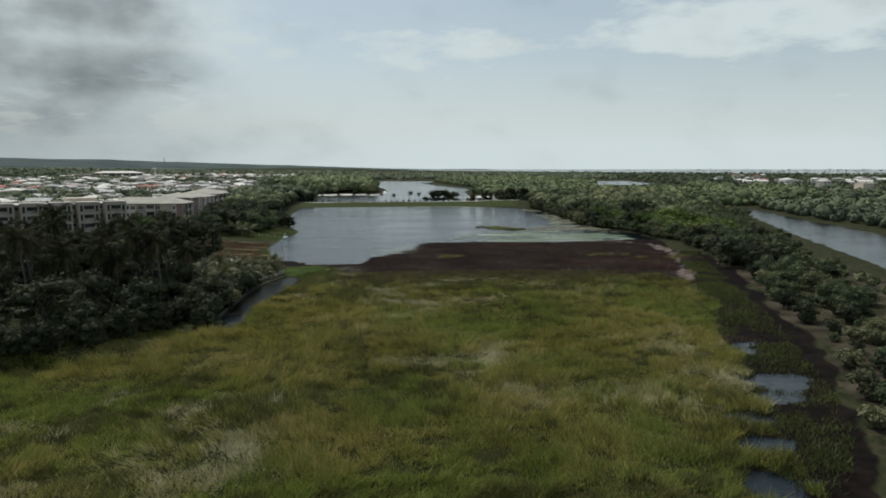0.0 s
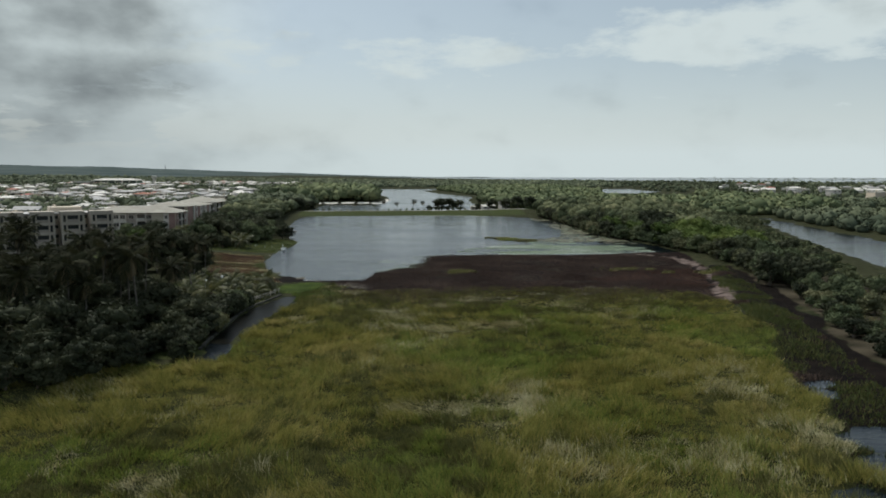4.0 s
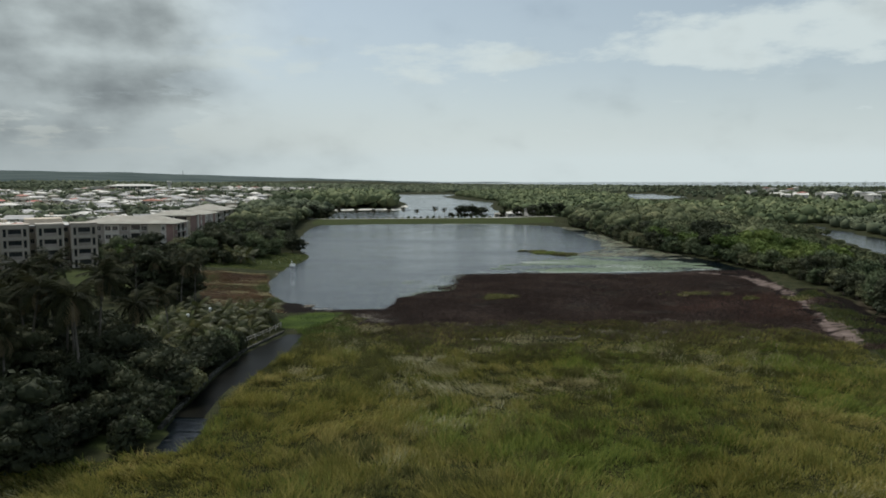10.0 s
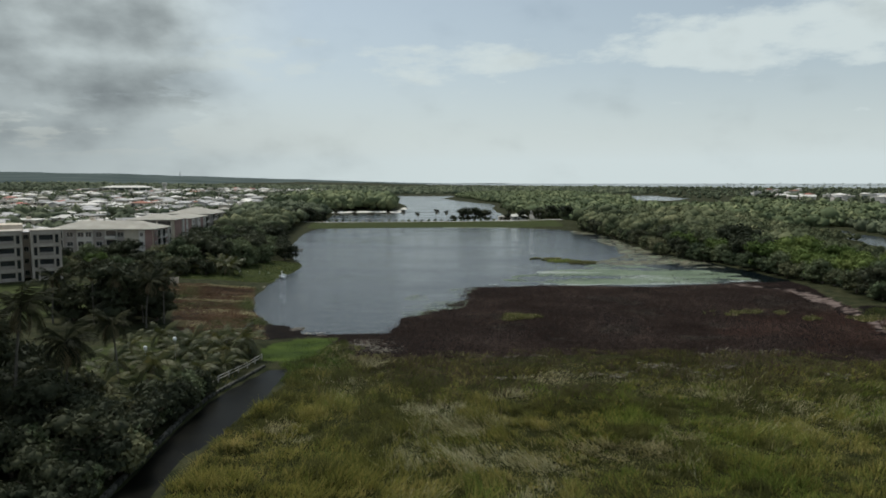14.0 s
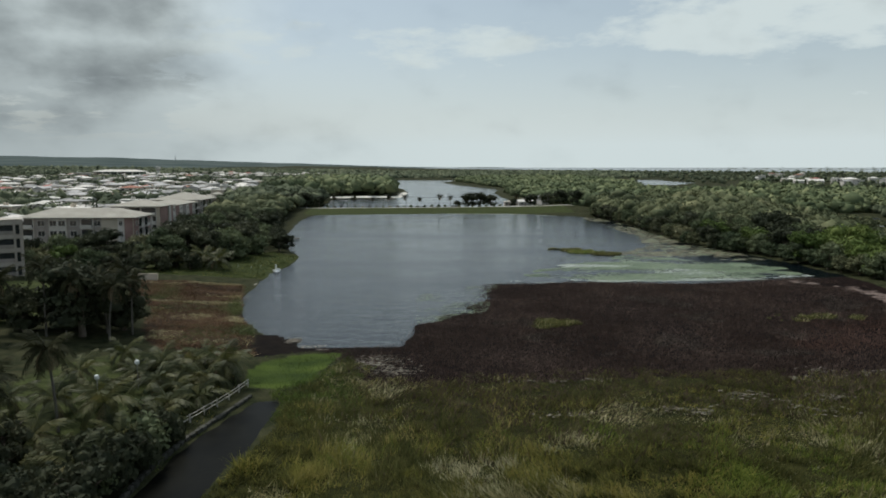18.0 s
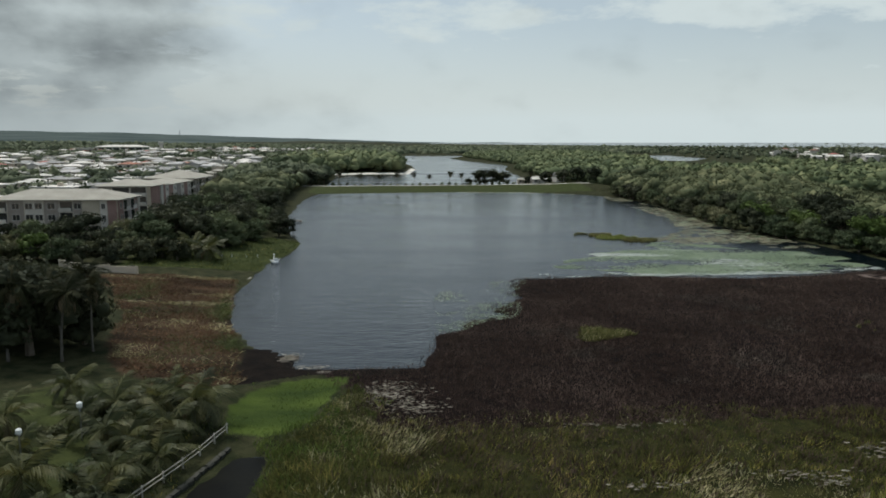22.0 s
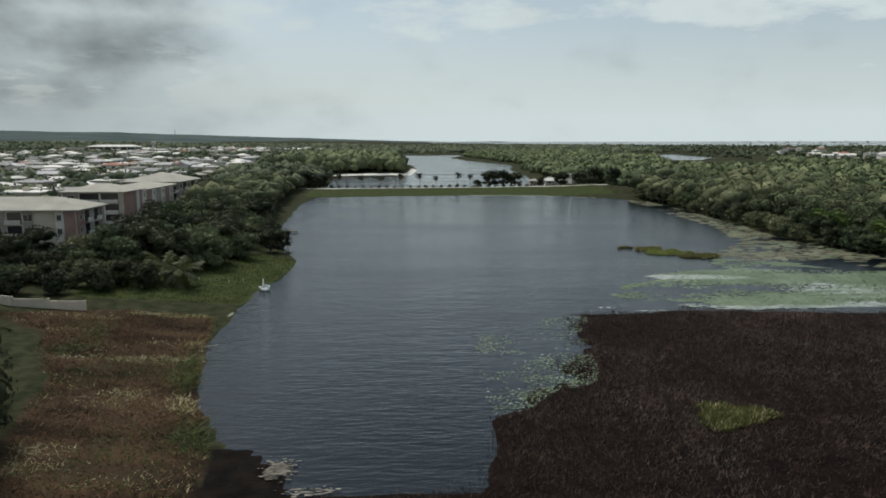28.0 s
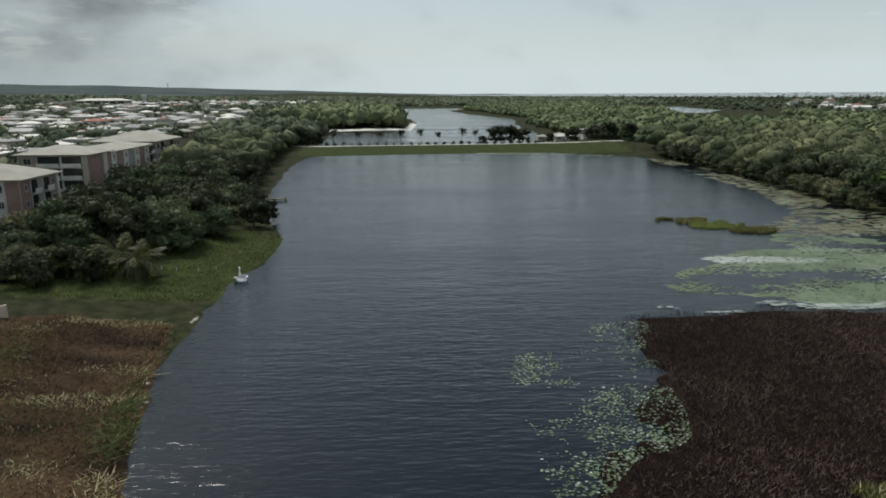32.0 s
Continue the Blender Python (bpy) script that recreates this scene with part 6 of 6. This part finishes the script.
# far palms of the seaside town
def palm_grove(name, pts, label):
    Vs, Fs, off = [], [], 0
    r_ = np.random.default_rng(5)
    for px, py in pts:
        z, h, ln = ground_z(px, py), r_.uniform(16, 24), r_.uniform(0, 0.15)
        a0 = r_.uniform(0, 6.28)
        ex, ey = px + math.cos(a0) * ln * h, py + math.sin(a0) * ln * h
        tr = np.array([[px - 0.22, py, z], [px + 0.22, py, z], [px, py + 0.3, z], [ex - 0.14, ey, z + h], [ex + 0.14, ey, z + h], [ex, ey + 0.2, z + h]])
        Vs.append(tr)
        Fs.append(np.array([[0, 1, 4, 3], [1, 2, 5, 4], [2, 0, 3, 5]]) + off)
        off += 6
        for k in range(13):
            a, up = k * 2.4, r_.uniform(-0.2, 0.7)
            d = np.array([math.cos(a), math.sin(a), 0])
            s_ = np.array([-d[1], d[0], 0])
            q0 = np.array([ex, ey, z + h])
            L_ = r_.uniform(3.4, 4.6)
            q1, q2 = q0 + d * L_ * 0.5 + np.array([0, 0, up * L_ * 0.5]), q0 + d * L_ + np.array([0, 0, (up - 0.75) * L_ * 0.6])
            Vs.append(np.array([q0 - s_ * 0.1, q0 + s_ * 0.1, q1 + s_ * 0.6 - [0, 0, .2], q1 - s_ * 0.6 - [0, 0, .2], q2 + s_ * 0.15, q2 - s_ * 0.15]))
            Fs.append(np.array([[0, 1, 2, 3], [3, 2, 4, 5]]) + off)
            off += 6
    me_ = mesh_np(name, np.concatenate(Vs), np.concatenate(Fs), "far_leaf_dark")
    return tagged(new(name, me_), label, "palms", kind="stuff")


palm_grove("far_palms", scatter([(560, 900), (800, 760), (1500, 1250), (1700, 1800), (1000, 2300), (640, 1900)], 120, 16, 141), "far row of tall coconut palms by the sea")
palm_grove("point_palms", scatter([(-110, 560), (-84, 556), (-84, 700), (-60, 745), (-120, 745)], 14, 8, 142), "palms on the far wooded shore")


# ---------------- small things ----------------
def at_ground(x, y):
    return Vector((x, y, ground_z(x, y)))


# swan pedal boat at the reedy shore
sw = new("swan_boat")
bm = bmesh.new()
bmesh.ops.create_uvsphere(bm, u_segments=16, v_segments=8, radius=1, matrix=Matrix.LocRotScale((0, 0, 0.30), None, (0.85, 1.35, 0.48)))
part("hull", bm, "paint_white", sw)
part("seat", boxed(-0.55, 0.55, -0.5, 0.1, 0.70, 0.95, bevel=0.05), "wall_grey", sw)
part("backrest", boxed(-0.55, 0.55, -0.62, -0.503, 0.72, 1.25, bevel=0.03), "paint_white", sw)
part("neck", tube(bmesh.new(), [(0, 0.85, 0.5), (0, 1.12, 0.95), (0, 1.02, 1.45), (0, 0.90, 1.75), (0, 1.0, 1.98)], [0.2, 0.15, 0.12, 0.11, 0.12], 9), "paint_white", sw)
bm = bmesh.new()
bmesh.ops.create_uvsphere(bm, u_segments=10, v_segments=6, radius=1, matrix=Matrix.LocRotScale((0, 1.10, 2.03), None, (0.14, 0.24, 0.14)))
part("head", bm, "paint_white", sw)
part("beak", tube(bmesh.new(), [(0, 1.3, 2.02), (0, 1.55, 1.94)], [0.07, 0.02], 6), "roof_clay", sw, "orange-red beak")
for sx in (-1, 1):
    part("wing", tube(bmesh.new(), [(sx * 0.8, 0.7, 0.5), (sx * 0.92, 0, 0.72), (sx * 0.7, -1.1, 0.9)], [0.12, 0.2, 0.05], 7), "paint_white", sw)
sw.matrix_basis = pose(-46.2, 285.5, -0.1, 0, 0, 25)
tagged(sw, "white swan-shaped pedal boat moored at the bank", "pedal boat")

# little wooden jetty
jt = new("jetty")
for k in range(14):
    part("plank", boxed(-61 + k * 0.5, -60.54 + k * 0.5, 371.2, 372.8, 0.55, 0.62), "wood_old", jt)
for x in (-60.6, -57.8, -54.6):
    for y in (371.25, 372.6):
        part("post", tube(bmesh.new(), [(x, y, -1.0), (x, y, 0.9)], [0.09, 0.08], 7), "wood_old", jt)
for y in (371.4, 372.5):
    part("beam", boxed(-61, -54.1, y, y + 0.12, 0.38, 0.548), "wood_old", jt)
tagged(jt, "small dark wooden jetty over the water", "jetty")

# pale garden wall
gw = new("garden_wall")
pts = [(-70, 263), (-76, 263.6), (-82, 264), (-86, 265.5), (-88, 267)]
for (ax, ay), (bx, by) in zip(pts, pts[1:]):
    L_ = math.hypot(bx - ax, by - ay)
    z = min(ground_z(ax, ay), ground_z(bx, by)) - 0.4
    seg = part("wall_panel", boxed(0.16, L_ - 0.16, -0.09, 0.09, 0, 2.0), "wall_cream", gw)
    seg.matrix_basis = pose(ax, ay, z, 0, 0, math.degrees(math.atan2(by - ay, bx - ax)))
    pl = part("pillar", boxed(-0.155, 0.155, -0.16, 0.16, 0, 2.1), "wall_cream", gw)
    pl.matrix_basis = pose(ax, ay, z, 0, 0, math.degrees(math.atan2(by - ay, bx - ax)))
tagged(gw, "pale rendered garden wall with pillars", "wall")

# dark film added on the canal's shaded part, imitating the trees' dark reflection
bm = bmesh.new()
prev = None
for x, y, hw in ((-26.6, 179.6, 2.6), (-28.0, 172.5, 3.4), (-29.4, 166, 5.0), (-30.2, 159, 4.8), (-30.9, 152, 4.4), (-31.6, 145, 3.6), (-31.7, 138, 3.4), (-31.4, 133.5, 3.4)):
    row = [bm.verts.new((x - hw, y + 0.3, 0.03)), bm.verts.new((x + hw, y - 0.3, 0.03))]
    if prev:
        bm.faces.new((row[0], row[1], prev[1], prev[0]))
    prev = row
tagged(new("canal_water", mesh_of("canal_water", bm, "canal")), "added dark film imitating tree reflections on the canal", "water", kind="structure")

# rail fence and stone edge of the canal
fe = new("fence")
fp = [(-30.4, 184.5), (-30.9, 182), (-31.5, 179.5), (-32.2, 177), (-33.0, 174.5), (-33.8, 172), (-34.6, 169.5), (-35.2, 167), (-35.5, 164.5)]
for x, y in fp:
    part("post", tube(bmesh.new(), [(x, y, ground_z(x, y) - 0.3), (x, y, ground_z(x, y) + 1.05)], [0.08, 0.07], 7), "wood_pale", fe)
for (ax, ay), (bx, by) in zip(fp, fp[1:]):
    for h in (0.55, 0.95):
        part("rail", tube(bmesh.new(), [(ax + 0.1, ay, ground_z(ax, ay) + h), (bx + 0.1, by, ground_z(bx, by) + h)], [0.05, 0.05], 6), "wood_pale", fe)
tagged(fe, "pale wooden rail fence along the canal", "fence")

cw = tagged(new("canal_wall"), "dark stone edging of the canal", "wall", kind="structure")
r2 = random.Random(4)
cl = [(-29.2, 181), (-31.0, 174), (-32.9, 167), (-33.9, 160), (-34.0, 152), (-33.9, 144), (-33.9, 136), (-33.5, 129)]
M["stone"] = material("stone", (0.026, 0.026, 0.020), (0.062, 0.060, 0.048), None, 0.8, 5.0, 0.9, bump=0.05, spread=0.3)
st = []
for k in range(3):
    bm = boxed(-0.5, 0.5, -0.28, 0.28, -0.9, 0.42, bevel=0.09)
    for v in bm.verts:
        v.co += Vector((r2.uniform(-0.06, 0.06), r2.uniform(-0.06, 0.06), r2.uniform(-0.07, 0.07)))
    st.append(mesh_of("stone", bm, "stone"))
for (ax, ay), (bx, by) in zip(cl, cl[1:]):
    L_ = math.hypot(bx - ax, by - ay)
    for q in range(int(L_ / 1.03)):
        s_ = (q + 0.5) / int(L_ / 1.03)
        o = part("stone", r2.choice(st), "stone", cw)
        o.matrix_basis = pose(ax + (bx - ax) * s_, ay + (by - ay) * s_, 0.12, 0, 0, math.degrees(math.atan2(by - ay, bx - ax)) + r2.uniform(-5, 5))


def vehicle(name, label, x, y, turn, body, L_=4.6, h=1.9):
    """A parked van or car: body, cabin, glass, wheels, lamps."""
    top = new(name)
    part("body", boxed(-L_ / 2, L_ / 2, -0.88, 0.88, 0.35, 1.0, bevel=0.12), body, top)
    part("cabin", boxed(-L_ / 2 + 0.3, L_ / 2 - 1.1, -0.82, 0.82, 1.003, h, bevel=0.18), body, top)
    part("windscreen", boxed(L_ / 2 - 1.12, L_ / 2 - 1.05, -0.7, 0.7, 1.1, h - 0.2), "glass_dark", top)
    for sy in (-1, 1):
        part("side_window", boxed(-L_ / 2 + 0.6, L_ / 2 - 1.4, sy * 0.835 - 0.01, sy * 0.835 + 0.01, 1.15, h - 0.25), "glass_dark", top)
        part("headlight", boxed(L_ / 2 - 0.02, L_ / 2 + 0.03, sy * 0.6 - 0.15, sy * 0.6 + 0.15, 0.65, 0.82), "paint_white", top)
        for sx in (-L_ / 2 + 0.8, L_ / 2 - 0.85):
            part("wheel", tube(bmesh.new(), [(sx, sy * 0.72, 0.33), (sx, sy * 0.92, 0.33)], [0.33, 0.33], 14), "rubber", top)
    top.matrix_basis = pose(x, y, ground_z(x, y), 0, 0, turn)
    return tagged(top, label, "van" if h > 1.7 else "car")


vehicle("car", "pale grey car parked beside the flats", -93.5, 296, 40, "wall_white", 4.2, 1.5)

# bleached mud and a bank of sand at the water's edge
for x, y, rx, ry, h, sd in ((-28.8, 209.3, 1.6, 2.2, 0.13, 1), (-18.3, 194.3, 2.6, 1.3, 0.22, 2), (-13.6, 187.2, 1.9, 1.2, 0.2, 3), (-23.4, 203.6, 1.4, 0.6, 0.15, 4), (15, 187, 3.2, 0.8, 0.2, 5), (22, 185.5, 2.4, 0.7, 0.2, 6), (56, 185, 3.5, 0.9, 0.18, 7), (-16.5, 190.5, 1.0, 0.7, 0.18, 8)):
    V, F = ICO2
    n_ = np.array([noise.noise(Vector(v) * 1.7 + Vector((sd * 9, 0, 0))) + 0.6 * noise.noise(Vector(v) * 5 + Vector((sd * 5, 3, 0))) for v in V])
    W = V * (1 + 0.6 * n_[:, None]) * np.array([rx * 0.7, ry * 0.7, h * 0.22]) + np.array([x, y, 0.04])
    me_ = mesh_np("mud_bank", W, F, "mud_pale")
    tagged(new("mud_bank", me_), "bleached hump of mud at the water's edge", "mud bank")

# bleached dead reeds lying in windrows at the edge of the brown weed
r3 = np.random.default_rng(151)
cs = [(-15, 196, 3.4, 3.0, 260), (-12, 191, 3.5, 2.0, 130), (-28.8, 209.3, 1.2, 1.5, 150), (-25, 205.5, 2.2, 0.7, 50)] + [(r3.uniform(4, 66), r3.uniform(168, 190), r3.uniform(2.0, 6.0), r3.uniform(0.6, 1.5), 34) for _ in range(15)]
sx = np.concatenate([r3.normal(a, rx * 0.55, n) for a, q, rx, ry, n in cs])
sy = np.concatenate([r3.normal(q, ry * 0.55, n) for a, q, rx, ry, n in cs])
rise = np.where((sy > 160) & (sy < 192) & (sx > 2), 0.42, 0.14)
M["dead_reed"] = material("dead_reed", (0.09, 0.078, 0.058), (0.15, 0.134, 0.106), (0.24, 0.22, 0.18), 0.5, 3.0, 0.85, spread=0.35, source="island", spec=0.1)
pads("dead_reeds", "bleached dead reeds lying in windrows on the mud", sx, sy, r3.uniform(0.04, 0.12, len(sx)), 2.6, np.maximum(lie(sx, sy), 0) + rise * r3.uniform(0.6, 1.2, len(sx)), ("dead_reed",), np.zeros(len(sx), int))

# garden lamps on the palm lawn
for x, y in ((-45.2, 175.5), (-43.0, 181.5)):
    z = ground_z(x, y)
    gl = new("garden_lamp")
    part("pole", tube(bmesh.new(), [(x, y, z - 0.3), (x, y, z + 3.1)], [0.07, 0.05], 8), "steel", gl)
    part("arm", tube(bmesh.new(), [(x, y, z + 2.9), (x + 0.25, y, z + 3.2)], [0.04, 0.04], 6), "steel", gl)
    part("lamp_head", tube(bmesh.new(), [(x, y, z + 3.103), (x, y, z + 3.25), (x, y, z + 3.6), (x, y, z + 3.72)], [0.12, 0.26, 0.26, 0.12], 12), "paint_white", gl, "white drum-shaped lamp head")
    tagged(gl, "slim garden lamp with a white head among the palms", "garden lamp", "garden lamps")

# white stakes on the lawn
for k, (x, y) in enumerate(((-60, 289.5), (-57.6, 289.4), (-54.0, 289.3), (-51.5, 290.5))):
    z = ground_z(x, y)
    bm = tube(bmesh.new(), [(x, y, z - 0.2), (x, y, z + 0.75)], [0.06, 0.05], 6)
    tagged(new("stake", mesh_of("stake", bm, "paint_white")), "short white stake on the lawn", "stake", "stakes on the lawn")

# road on the causeway with its kerb
rd = bmesh.new()
prev = None
for k in range(25):
    x = -84 + k * 8
    y = 556 + 5 * math.sin((x + 20) / 60)
    z = ground_z(x, y) + 0.08
    row = [rd.verts.new((x, y - 3.2, z)), rd.verts.new((x, y + 3.2, z))]
    if prev:
        rd.faces.new((prev[0], row[0], row[1], prev[1]))
    prev = row
ex = bmesh.ops.extrude_face_region(rd, geom=list(rd.faces))
bmesh.ops.translate(rd, verts=[v for v in ex["geom"] if isinstance(v, bmesh.types.BMVert)], vec=(0, 0, -0.5))
bmesh.ops.recalc_face_normals(rd, faces=rd.faces)
tagged(new("road", mesh_of("road", rd, "concrete")), "pale paved road along the causeway", "road", kind="structure")
